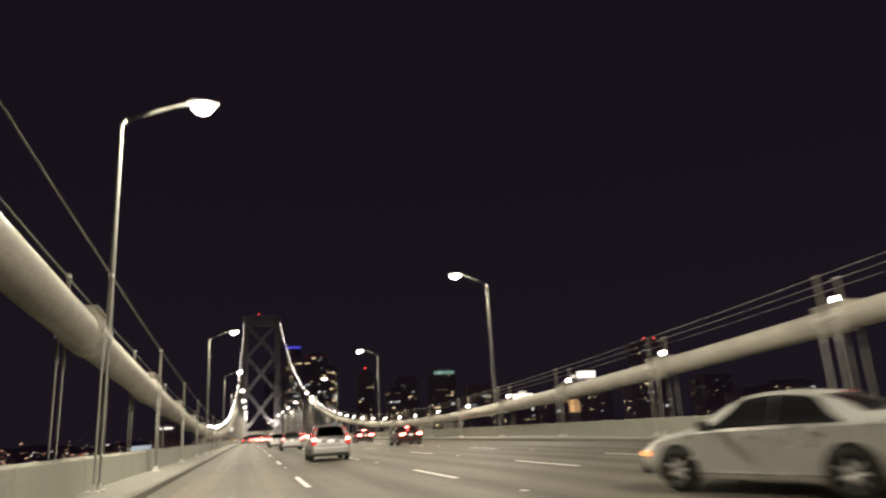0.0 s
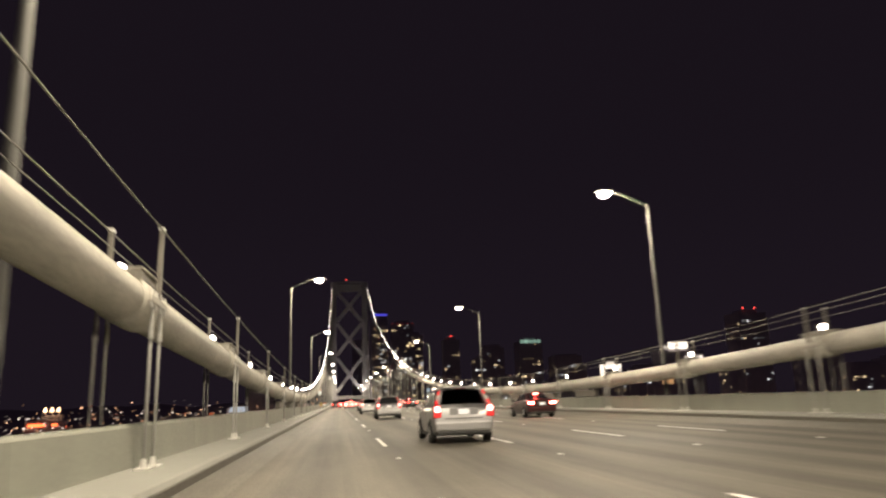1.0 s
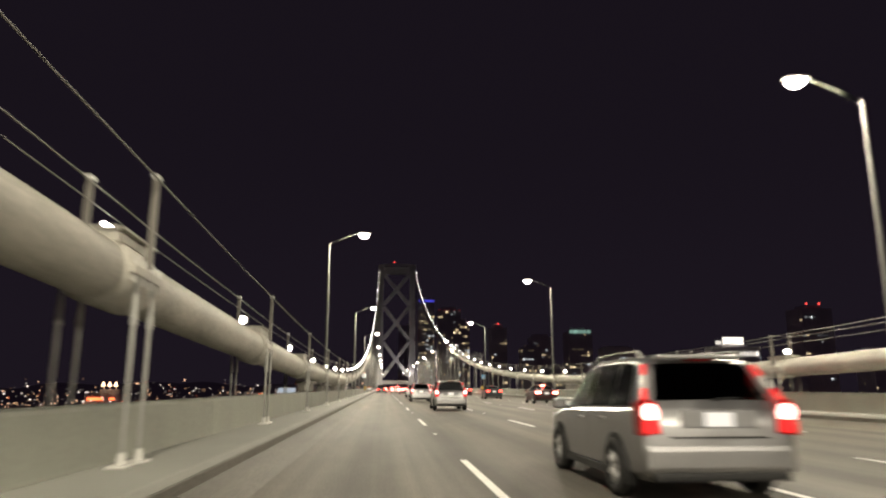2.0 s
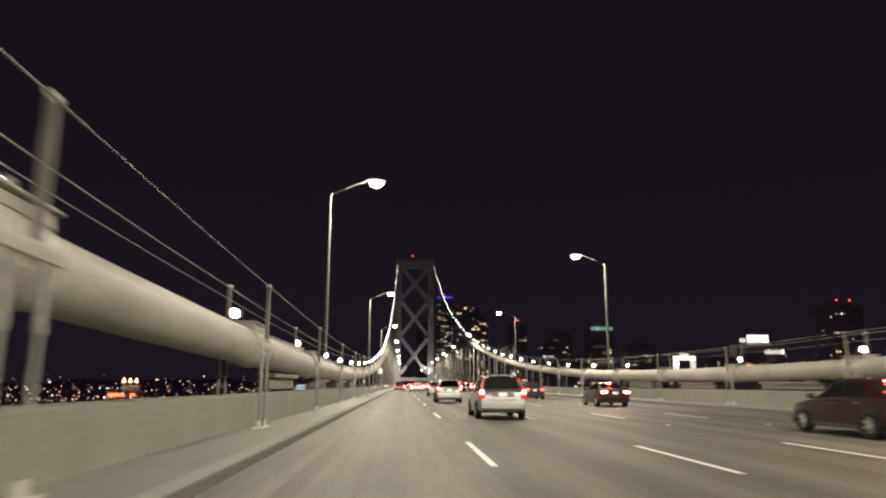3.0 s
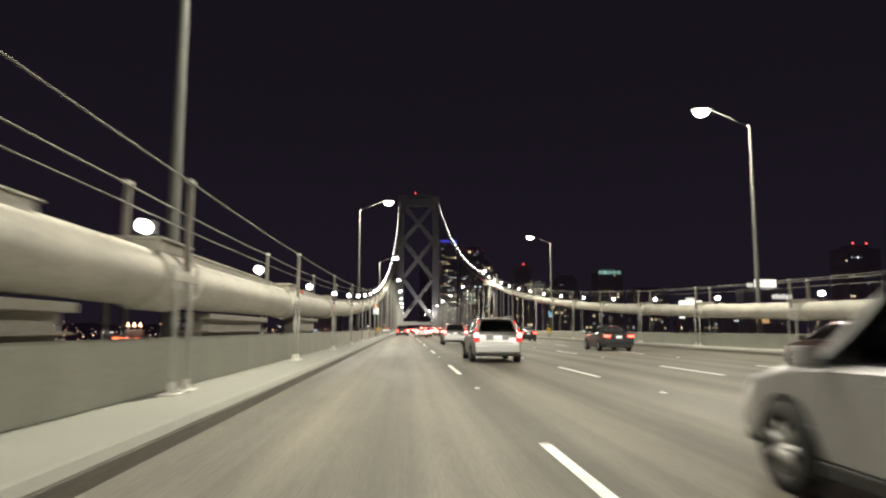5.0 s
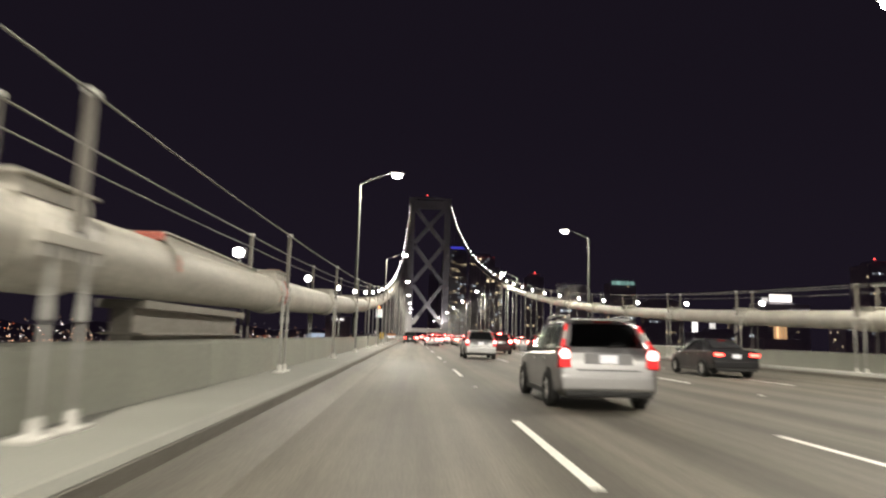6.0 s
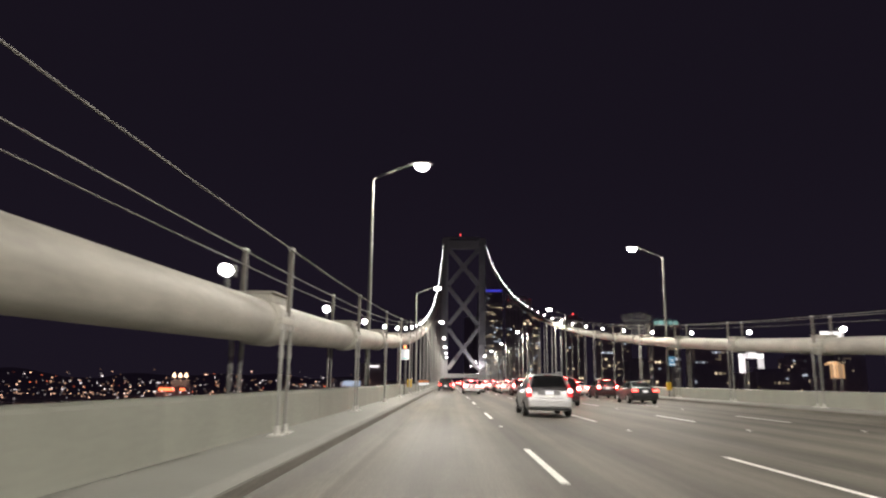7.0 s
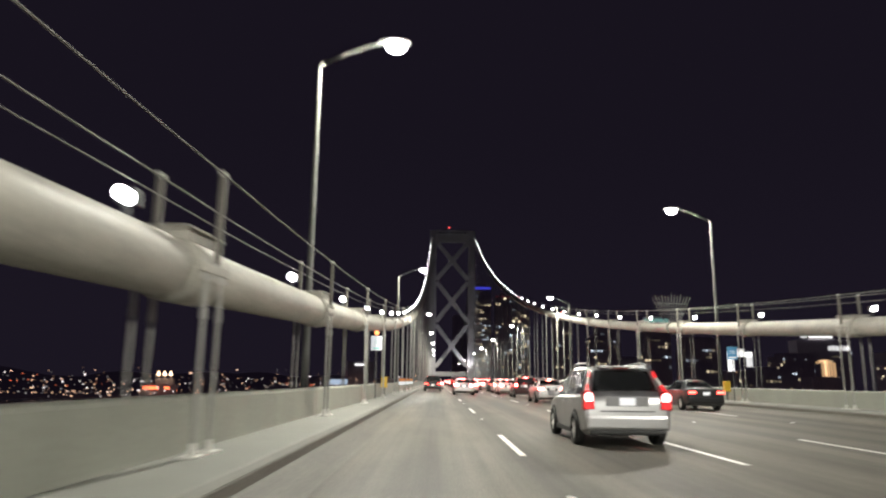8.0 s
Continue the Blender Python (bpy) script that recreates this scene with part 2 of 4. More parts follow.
def prism(bm, outline, axis, lo, hi):
    """Extrudes an outline of 2D points along x ('x': points are y, z) or y ('y': points are x, z)."""
    def at(p, v):
        return (v, p[0], p[1]) if axis == "x" else (p[0], v, p[1])
    a = [bm.verts.new(at(p, lo)) for p in outline]
    b = [bm.verts.new(at(p, hi)) for p in outline]
    k = len(outline)
    for i in range(k):
        bm.faces.new((a[i], a[(i + 1) % k], b[(i + 1) % k], b[i]))
    bm.faces.new(a[::-1])
    bm.faces.new(b)
    return bm


def B():
    return bmesh.new()


def empty(name, loc, label, category, group="", kind=""):
    ob = new(name)
    ob.location = loc
    ob.empty_display_size = 0.3
    return tagged(ob, label, category, group, kind)


# ---- ground, water, deck ----
bm = B()
bmesh.ops.create_grid(bm, x_segments=2, y_segments=2, size=4500, matrix=Matrix.Translation((0, 0, -62)))
tagged(part("water", bm, M_WATER), "black bay water far below the bridge at night", "water", kind="structure")

Y0, Y1 = -140.0, 900.0
bm = B()
box(bm, (MID - CURB, Y0, -1.2), (MID + CURB, Y1, 0))
road = tagged(part("road", bm, M_ASPHALT), "worn grey asphalt carriageway with five lanes", "road", kind="structure")

for side, word in ((-1, "left"), (1, "right")):
    bm = B()
    x0, x1 = MID + side * CURB, MID + side * (CURB + 1.55)
    prism(bm, [(x0 + side * 0.003, -1.2), (x0 + side * 0.003, 0.30), (x0 + side * 0.05, 0.36), (x0 + side * 0.09, 0.37), (x1, 0.37), (x1, -1.2)], "y", Y0, Y1)
    tagged(part("kerb_walkway_" + word, bm, M_WALK), "raised pale concrete walkway with a high kerb", "kerb", kind="structure")
    bm = B()
    box(bm, (min(x0, x0 - side * 0.012), Y0, 0.001), (max(x0, x0 - side * 0.012), Y1, 0.285), 0.003)
    tagged(part("kerb_face_" + word, bm, M_KERB), "dark tyre-scuffed face of the kerb", "kerb", kind="structure")
    # wedge shaped to narrow the visible kerb face in the camera's view
    bm = B()
    prism(bm, [(x0 - side * 0.013, 0.003), (x0 - side * 0.013, 0.165), (x0 - side * 0.10, 0.135), (x0 - side * 0.55, 0.003)], "y", Y0, Y1)
    tagged(part("gutter_" + word, bm, M_ASPHALT), "asphalt wedge at the kerb foot, shaped to fit the camera's view", "gutter", kind="structure")
    bm = B()
    wx = MID + side * (CURB + 1.56)
    box(bm, (min(wx, wx + side * 0.7), Y0, -1.2), (max(wx, wx + side * 0.7), Y1, 0.2))
    tagged(part("deck_edge_" + word, bm, M_STEEL), "grey painted steel deck edge outside the parapet", "bridge deck", kind="structure")

# ---- street lamps ----
LAMPS_LEFT = [-33.0, 13.0] + [64.4 + 45.85 * i for i in range(12)]
LAMPS_RIGHT = [-8.5] + [38.0 + 46.6 * i for i in range(12)]


def lamp_light(x, y, side):
    data = bpy.data.lights.new("lamp_light", "SPOT")
    data.energy, data.color, data.shadow_soft_size = LAMP_WATTS, LAMP_TINT, 0.3
    data.spot_size, data.spot_blend = radians(177), 0.06
    ob = new("lamp_light", data)
    ob.location = (x, y, 11.90)


def street_lamp():
    lamp = empty("street_lamp", (0, 0, 0), "tall galvanised street lamp with a lit cobra head", "street lamp", "street lamps along the bridge")
    bm = B()
    tube(bm, [(0, 0, 0.2), (0, 0, 2), (0, 0, 6), (0, 0, 11.20), (0.03, 0, 11.29), (0.13, 0, 11.35)], [0.125, 0.115, 0.092, 0.066, 0.062, 0.056], 12)
    part("pole", bm, M_POLE, lamp, smooth=True)
    bm = B()
    tube(bm, [(0.12, 0, 11.34), (0.9, 0, 11.70), (1.6, 0, 11.98), (2.0, 0, 12.08)], [0.05, 0.044, 0.038, 0.034], 10)
    part("arm", bm, M_POLE, lamp, smooth=True)
    bm = B()
    box(bm, (-0.22, -0.22, 0.2), (0.22, 0.22, 0.25), 0.01)
    for a in (-1, 1):
        for b in (-1, 1):
            tube(bm, [(a * 0.17, b * 0.17, 0.24), (a * 0.17, b * 0.17, 0.32)], 0.02, 6)
    part("base_plate", bm, M_POLE, lamp)
    bm = B()
    bmesh.ops.create_uvsphere(bm, u_segments=18, v_segments=10, radius=1, matrix=Matrix.Translation((2.42, 0, 12.10)) @ Matrix.Diagonal((0.55, 0.26, 0.15, 1)))
    bmesh.ops.delete(bm, geom=[v for v in bm.verts if v.co.z < 12.055], context="VERTS")
    head = part("lamp_head", bm, M_POLE, lamp, "cobra head housing", True)
    bm = B()
    bmesh.ops.create_uvsphere(bm, u_segments=18, v_segments=10, radius=1, matrix=Matrix.Translation((2.45, 0, 12.05)) @ Matrix.Diagonal((0.38, 0.26, 0.30, 1)))
    bmesh.ops.delete(bm, geom=[v for v in bm.verts if v.co.z > 12.06], context="VERTS")
    part("lens", bm, G_LAMP, head, "glowing white lamp lens", True).visible_shadow = False
    return lamp


lamp = street_lamp()
first = True
for side, ys in ((-1, LAMPS_LEFT), (1, LAMPS_RIGHT)):
    for y in ys:
        x = MID + side * 10.53
        m = pose(x, y, 0, 0, 0, 0 if side < 0 else 180)
        if first:
            lamp.matrix_basis = m
            first = False
        else:
            copy_thing(lamp, m)
        if y < 420:
            lamp_light(x - side * 2.42, y, side)

# ---- main cables, suspenders, hand ropes ----
PANELS = list(range(-5, 43))


def panel_y(k):
    return 6.7 + PANEL * k


rope_mesh = mesh_of("rope", tube(B(), [(0, 0, 0), (0, 0, 1)], 0.025, 8), M_ROPE, True)
post_mesh = mesh_of("post", box(B(), (-0.035, -0.035, 0), (0.035, 0.035, 1)), M_POST)
bm = B()
box(bm, (-0.11, -0.16, 0), (0.11, 0.16, 0.03), 0.006)
tube(bm, [(0, 0, 0.02), (0, 0, 0.16)], [0.06, 0.045], 8)
foot_mesh = mesh_of("foot_plate", bm, M_STEEL)
bm = B()
tube(bm, [(0, 0, 0), (0, 0, 0.10), (0, 0, 0.13), (0, 0, 0.34)], [0.042, 0.042, 0.036, 0.032], 8)
socket_mesh = mesh_of("rope_socket", bm, M_ROPE)
bm = B()
tube(bm, [(0, -0.52, 0), (0, -0.50, 0), (0, 0.50, 0), (0, 0.52, 0)], [0.37, 0.415, 0.415, 0.37], 28)
band_mesh = mesh_of("cable_band", bm, M_CABLE, True)
flange_mesh = mesh_of("clamp_flange", box(B(), (-0.03, -0.50, -0.05), (0.06, 0.50, 0.05), 0.008), M_CABLE)
bolt_mesh = mesh_of("bolt", tube(B(), [(0, 0, -0.15), (0, 0, 0.15)], 0.022, 6), M_STEEL)
bm = B()
prism(bm, [(-0.30, 0.30), (-0.27, 0.44), (0.27, 0.44), (0.30, 0.30)], "y", -0.55, 0.55)
box(bm, (-0.33, -0.60, 0.44), (0.33, 0.60, 0.47), 0.008)
cap_mesh = mesh_of("cap_plate", bm, M_CABLE)
bm = B()
box(bm, (-0.05, -0.05, 0), (0.05, 0.05, 0.05), 0.008)
rope_clip_mesh = mesh_of("rope_clip", bm, M_STEEL)
light_body_mesh = mesh_of("housing", box(box(B(), (-0.13, -0.06, -0.10), (0.13, 0.10, 0.105), 0.02), (-0.03, -0.02, -0.60), (0.03, 0.04, -0.11)), M_TRIM)
light_lens_mesh = mesh_of("lens", tube(B(), [(0, -0.115, 0), (0, -0.105, 0), (0, -0.055, 0)], [0.07, 0.094, 0.098], 20), G_CABLE)

for side, word in ((-1, "left"), (1, "right")):
    cx = MID + side * CABLE
    ys = [y for y in np.arange(-110, TOWER + 0.1, 3.0)] + [TOWER + 6 + 8 * i for i in range(30)]
    pts = [(cx, y, cable_z(y) if y <= TOWER else cable_z(TOWER) - 0.38 * (y - TOWER) + 0.0006 * (y - TOWER) ** 2) for y in ys]
    bm = B()
    tube(bm, pts, 0.36, 32)
    tagged(part("main_cable", bm, M_CABLE, smooth=True), "thick grey-painted suspension cable hung between the towers", "bridge cable", "main cables")
    # near side of each cable is the side of the road
    for dx, dz, rad, name in ((0.43, 1.27, 0.013, "top"), (-0.43, 1.26, 0.012, "top"), (-0.43, 1.01, 0.009, "low")):
        bm = B()
        pts = []
        for k in PANELS:
            for f in (0, 0.25, 0.5, 0.75):
                y = panel_y(k) + f * PANEL
                za, zb = cable_z(panel_y(k)), cable_z(panel_y(k + 1))
                pts.append((cx - side * dx, y, za + (zb - za) * f + dz - 0.10 * f * (1 - f)))
        tube(bm, [p for p in pts if p[1] < TOWER - 3], rad, 10)
        tagged(part("hand_rope", bm, M_HAND, smooth=True), "thin steel hand rope strung along posts above the cable", "hand rope", "hand ropes")
    for k in PANELS:
        y, z = panel_y(k), cable_z(panel_y(k))
        slope = math.atan(2 * 0.000566 * (y - LOW))
        sus = empty("suspender", (cx, y, 0), "grey steel suspender ropes clamped to the main cable", "suspender", "suspenders")
        band = share("cable_band", band_mesh, sus, (0, 0, z), rot=(slope, 0, 0))
        share("cap_plate", cap_mesh, sus, (0, 0, z), rot=(slope, 0, 0))
        if k < 18:
            for q in (-1, 1):
                share("clamp_flange", flange_mesh, band, (q * 0.40, 0, 0), rot=(0, 0, 0 if q > 0 else math.pi))
        if -2 < k < 13:
            for yy in (-0.42, -0.14, 0.14, 0.42):
                for q in (-1, 1):
                    share("bolt", bolt_mesh, band, (q * 0.438, yy, 0))
        for dx in (0.42, -0.42):
            x = -side * dx
            for yy in (-0.27, 0.27):
                low = 0.40 if dx > 0 else 0.2
                share("rope", rope_mesh, sus, (x, yy, low), (1, 1, z - low))
                if k < 22:
                    share("foot_plate", foot_mesh, sus, (x, yy, low - 0.03))
                    share("rope_socket", socket_mesh, sus, (x, yy, z - 0.62))
            share("post", post_mesh, sus, (x, 0.08 if dx > 0 else 0.16, z + 0.1), (1, 1, 1.21))
            if k < 22:
                share("rope_clip", rope_clip_mesh, sus, (x, 0.08 if dx > 0 else 0.16, z + 1.255))
        ly = y + ((0.95 if side < 0 else 0.5) if k < 7 else -0.62)
        cl = empty("cable_light", (cx + side * 0.46, ly, cable_z(ly) + (0.80 if side < 0 else 0.70)), "small lit floodlight clamped beside the cable post", "cable light", "lights along the cables")
        share("housing", light_body_mesh, cl, (0, 0, 0))
        share("lens", light_lens_mesh, cl, (0, 0, 0))

# long raised strips on the cable about the lowest point, with primer marks
def cable_patch(name, parent, y0, y1, a0, a1, radius, material, label=""):
    """A thin curved patch on the road side of the cable, from angle a0 to a1 above the horizontal."""
    bm = B()
    rows = []
    for i in range(9):
        a = radians(a0 + (a1 - a0) * i / 8)
        rows.append([bm.verts.new((radius * math.cos(a), y, radius * math.sin(a))) for y in (y0 + 0.02 * math.sin(i * 2.1), (y0 + y1) / 2, y1 + 0.03 * math.sin(i * 1.7))])
    for r, q in zip(rows, rows[1:]):
        for k in range(2):
            bm.faces.new((r[k], r[k + 1], q[k + 1], q[k]))
    bmesh.ops.solidify(bm, geom=bm.faces[:], thickness=0.004)
    return part(name, bm, material, parent, label, True)


for y0, y1, mark in ((62.5, 68.2, 0), (73.3, 78.0, 1), (53.2, 58.4, 0), (44.9, 50.2, 0)):
    strip = empty("cable_cover", (MID - CABLE, (y0 + y1) / 2, cable_z((y0 + y1) / 2)), "long flat grey cover strip along the cable top", "cable cover", "cable covers")
    h = (y1 - y0) / 2
    bm = B()
    prism(bm, [(-0.23, 0.22), (-0.20, 0.385), (0.20, 0.385), (0.23, 0.22)], "y", -h, h)
    part("cover_body", bm, M_CABLE, strip)
    bm = B()
    box(bm, (-0.235, -h - 0.04, 0.385), (0.235, h + 0.04, 0.41), 0.008)
    part("lid", bm, M_CABLE, strip)
    cable_patch("end_collar", strip, -h - 0.12, -h + 0.02, -40, 110, 0.372, M_CABLE)
    if mark:
        bm = B()
        box(bm, (-0.12, -h - 0.10, 0.30), (0.20, -h - 0.005, 0.40), 0.012)
        part("primer_mark", bm, M_PRIMER, strip, "patch of red primer")
        cable_patch("primer_mark", strip, -h - 0.02, -h + 0.12, -8, 22, 0.376, M_FADED, "faded patch of red primer")
    elif y0 > 60:
        cable_patch("primer_mark", strip, h - 0.42, h - 0.20, 28, 55, 0.366, M_PRIMER, "patch of red primer")
stain = empty("primer_stain", (MID - CABLE, panel_y(8), cable_z(panel_y(8))), "red primer stain on a cable clamp", "paint stain")
cable_patch("side_stain", stain, -0.26, -0.06, -30, 35, 0.475, M_PRIMER)
cable_patch("side_stain", stain, -0.50, -0.38, -25, 20, 0.42, M_FADED)
bm = B()
box(bm, (0.10, -0.605, 0.472), (0.334, 0.20, 0.477), 0.001)
part("cap_stain", bm, M_FADED, stain)

# fan of steel rods round the cable that stops climbers
fan_y = 137.0
fan = empty("climbing_guard", (MID + CABLE, fan_y, cable_z(fan_y)), "flaring fan of thin grey steel rods round the cable", "climbing guard")
bm = B()
tube(bm, [(0, -0.10, 0), (0, 0.10, 0)], 0.44, 24)
part("collar", bm, M_POST, fan)
for i in range(13):
    f = -1 + i / 6
    bend = 0.10 * math.sin(i * 2.3)
    bm = B()
    tube(bm, [(0.42 * f, 0, 0.30 * math.sqrt(max(0.1, 1 - f * f * 0.6))), (0.74 * f, 0, 0.85), (1.05 * f, 0, 1.55), (1.36 * f, 0, 2.32 - 0.22 * f * f + bend)], 0.011, 6)
    part("rod", bm, M_POLE, fan)
for w, z in ((0.80, 0.97), (1.12, 1.70)):
    bm = B()
    tube(bm, [(w * (-1 + k / 4), 0.02, z) for k in range(9)], 0.010, 6)
    part("hoop", bm, M_POLE, fan)

# ---- short girders hung under the cables, one to a panel about the lowest point ----
for side in (-1, 1):
    for k in (4, 5, 6, 7):
        y0, y1 = panel_y(k) + (3.2 if k == 4 else 2.5), panel_y(k) + 7.05
        y, h = (y0 + y1) / 2, (y1 - y0) / 2
        top = cable_z(y) - 0.40
        g = empty("steel_girder", (MID + side * (CABLE + 0.20), y, 0), "grey steel girder with ribbed sides, shade under the cable painted in", "girder", "girders under the cables")
        bm = B()
        box(bm, (-0.13, -h, 0.44), (0.13, h, top - 0.10), 0.01)
        part("web", bm, M_GIRDER, g)
        for z0, w, dz, q in ((0.37, 0.27, 0.07, 0.02), (0.72, 0.235, 0.06, 0.0), (0.93, 0.225, 0.10, -0.05), (1.12, 0.25, 0.03, 0.02), (top - 0.10, 0.28, 0.10, 0.03)):
            bm = B()
            box(bm, (-w, -h - q, z0), (w, h + q, z0 + dz), 0.012)
            part("flange", bm, M_GIRDER, g)
        for yy in (-h + 0.10, -h / 3, h / 3, h - 0.10):
            bm = B()
            box(bm, (-0.26, yy - 0.012, 0.44), (0.26, yy + 0.012, 0.72))
            part("stiffener", bm, M_GIRDER, g)
        for yy in (-0.6 * h, 0.6 * h):
            bm = B()
            box(bm, (-0.24, yy - 0.12, 0.2), (0.24, yy + 0.12, 0.37), 0.01)
            part("support", bm, M_TRIM, g)

# ---- lit barricades at the kerb ----
for y in (141.0, 148.0, 156.0):
    c = empty("barricade", (-2.55, y, 0.37), "small orange and white barricade on the walkway", "barricade", "barricades")
    for z0, z1, m in ((0.55, 0.75, M_SIGN_WHITE), (0.80, 1.00, M_AMBER_SHEET)):
        bm = B()
        box(bm, (-0.28, -0.02, z0), (0.28, 0.02, z1), 0.006)
        part("board", bm, m, c)
    for x in (-0.24, 0.24):
        bm = B()
        box(bm, (x - 0.02, -0.15, 0), (x + 0.02, -0.11, 1.05))
        box(bm, (x - 0.02, -0.20, 0.0), (x + 0.02, 0.20, 0.04))
        box(bm, (x - 0.02, -0.13, 0.5), (x + 0.02, 0.0, 0.55))
        part("leg", bm, M_POLE, c)

# ---- tower ----
tower = empty("bridge_tower", (MID - 0.2, TOWER, 0), "tall grey steel suspension tower with crossed bracing", "bridge tower")
HALF = 9.0
for s in (-1, 1):
    bm = B()
    legs = []
    for z, w, d in ((-60, 2.4, 4.2), (0, 1.75, 3.2), (66.5, 1.45, 2.4)):
        legs.append([bm.verts.new((s * HALF + a * w, b * d, z)) for a, b in ((-1, -1), (1, -1), (1, 1), (-1, 1))])
    for r, q in zip(legs, legs[1:]):
        for j in range(4):
            bm.faces.new((r[j], r[(j + 1) % 4], q[(j + 1) % 4], q[j]))
    bm.faces.new(legs[-1])
    bm.faces.new(legs[0][::-1])
    leg = part("leg", bm, M_TOWER, tower)
    for off in (-0.7, 0.7):
        bm = B()
        box(bm, (s * HALF + off - 0.18, -3.3, -1), (s * HALF + off + 0.18, -2.5, 66))
        part("stiffener", bm, M_TOWER, leg)
    bm = B()
    box(bm, (s * HALF - 1.7, -3.0, 66.5), (s * HALF + 1.7, 3.0, 70.4), 0.3)
    part("saddle_cap", bm, M_TOWER, tower)
for z0, z1 in ((65.2, 68.6), (3.0, 5.0)):
    bm = B()
    box(bm, (-HALF + 1.4, -1.5, z0), (HALF - 1.4, 1.5, z1), 0.1)
    if z0 > 50:
        box(bm, (-HALF + 1.2, -1.7, 68.6), (HALF - 1.2, 1.7, 69.2), 0.05)
        for i in range(9):
            box(bm, (-6.6 + 1.65 * i - 0.25, -1.6, 69.2), (-6.6 + 1.65 * i + 0.25, 1.6, 70.6))
        box(bm, (-HALF + 1.4, -1.65, 70.6), (HALF - 1.4, 1.65, 70.9))
    part("strut", bm, M_TOWER, tower)
for z0, z1 in ((47.6, 65.0), (28.0, 46.2), (7.2, 26.2)):
    for a in (-1, 1):
        bm = B()
        p, q = Vector((-a * 7.2, 0, z0)), Vector((a * 7.2, 0, z1))
        d = (q - p).normalized()
        nrm = Vector((-d.z, 0, d.x))
        for off in (Vector((0, -1.0 + 0.06 * a, 0)), Vector((0, 1.0 + 0.06 * a, 0))):
            vs = [bm.verts.new(v + off + e * Vector((0, 0.35, 0))) for e in (-1, 1) for v in (p - nrm * 0.9, q - nrm * 0.9, q + nrm * 0.9, p + nrm * 0.9)]
            bm.faces.new(vs[:4])
            bm.faces.new(vs[4:][::-1])
            for j in range(4):
                bm.faces.new((vs[j], vs[(j + 1) % 4], vs[4 + (j + 1) % 4], vs[4 + j]))
        part("brace", bm, M_TOWER, tower)
    bm = B()
    zc = (z0 + z1) / 2
    box(bm, (-1.5, -1.45, zc - 1.5), (1.5, 1.45, zc + 1.5), 0.5)
    part("gusset", bm, M_TOWER, tower)
# floodlights: one on a bracket at the tower's foot, two added far out on the deck edges to wash the whole front
def floodlight(x, y, z, watts, tilt, spread, label, bracket):
    fl = empty("tower_floodlight", (x, y, z), label, "floodlight", "tower floodlights")
    if bracket:
        part("bracket", box(B(), (-0.12, 0, -0.6), (0.12, 3.3, -0.4), 0.02), M_TOWER, fl)
    else:
        part("bracket", box(B(), (-0.10, -0.10, -1.0), (0.10, 0.10, -0.4), 0.02), M_TOWER, fl)
    part("housing", box(box(B(), (-0.35, -0.3, -0.4), (0.35, 0.3, 0.1), 0.05), (-0.06, -0.06, -0.6), (0.06, 0.06, -0.38)), M_TRIM, fl)
    part("lens", box(B(), (-0.3, -0.25, 0.1), (0.3, 0.25, 0.13), 0.01), G_LAMP, fl, "glowing white lens").visible_shadow = False
    data = bpy.data.lights.new("tower_light", "SPOT")
    data.energy, data.color, data.shadow_soft_size = watts, (1.0, 0.96, 0.92), 0.2
    data.spot_size, data.spot_blend = radians(spread), 0.3
    ob = new("tower_light", data)
    ob.matrix_basis = pose(x, y, z + 0.3, 180 - tilt)


floodlight(MID + 6.6, TOWER - 4.6, 5.0, 9000, -25, 130, "white floodlight on a bracket at the tower foot", True)
# unseen lamps, added only to brighten the tower front
for side in (-1, 1):
    floodlight(MID + side * 10.4, TOWER - 46, 1.2, 11000, 50, 80, "added unseen floodlight on the deck edge to brighten the tower", False)
bm = B()
tube(bm, [(-1.6, 0, 70.8), (-1.6, 0, 72.0)], 0.12, 8)
mast = part("beacon_mast", bm, M_TOWER, tower)
bm = B()
bmesh.ops.create_uvsphere(bm, u_segments=10, v_segments=8, radius=0.36, matrix=Matrix.Translation((-1.6, 0, 72.3)))
part("beacon", bm, G_BEACON, mast, "glowing red aircraft beacon", True)

# ---- signs and call boxes ----
def sign(x, y, z, board, inked, label, beacon):
    s = empty("road_sign", (x, y, 0), label, "sign")
    bm = B()
    tube(bm, [(0, 0.06, 0.37), (0, 0.06, z + 0.42)], 0.03, 8)
    part("post", bm, M_POLE, s)
    bm = B()
    box(bm, (-0.27, -0.01, z - 0.34), (0.27, 0.02, z + 0.34), 0.012)
    panel = part("sign_board", bm, board, s)
    for i, (w, zz, h) in enumerate(((0.17, 0.10, 0.025), (0.15, 0.0, 0.025), (0.19, -0.24, 0.07))):
        bm = B()
        box(bm, (-w, -0.016, z + zz - h / 2), (w, -0.011, z + zz + h / 2))
        part("text_bar", bm, inked, panel)
    if beacon:
        bm = B()
        bmesh.ops.create_uvsphere(bm, u_segments=10, v_segments=8, radius=0.11, matrix=Matrix.Translation((0, 0, z + 0.50)))
        part("beacon", bm, G_AMBER, s, "glowing amber beacon", True)


sign(-2.95, 123.2, 3.02, M_SIGN_WHITE, M_SIGN_TEAL, "white roadside sign with an amber beacon by the parapet", True)
sign(16.15, 127.0, 2.92, M_SIGN_BLUE, M_SIGN_WHITE, "small blue roadside sign beside the parapet", False)


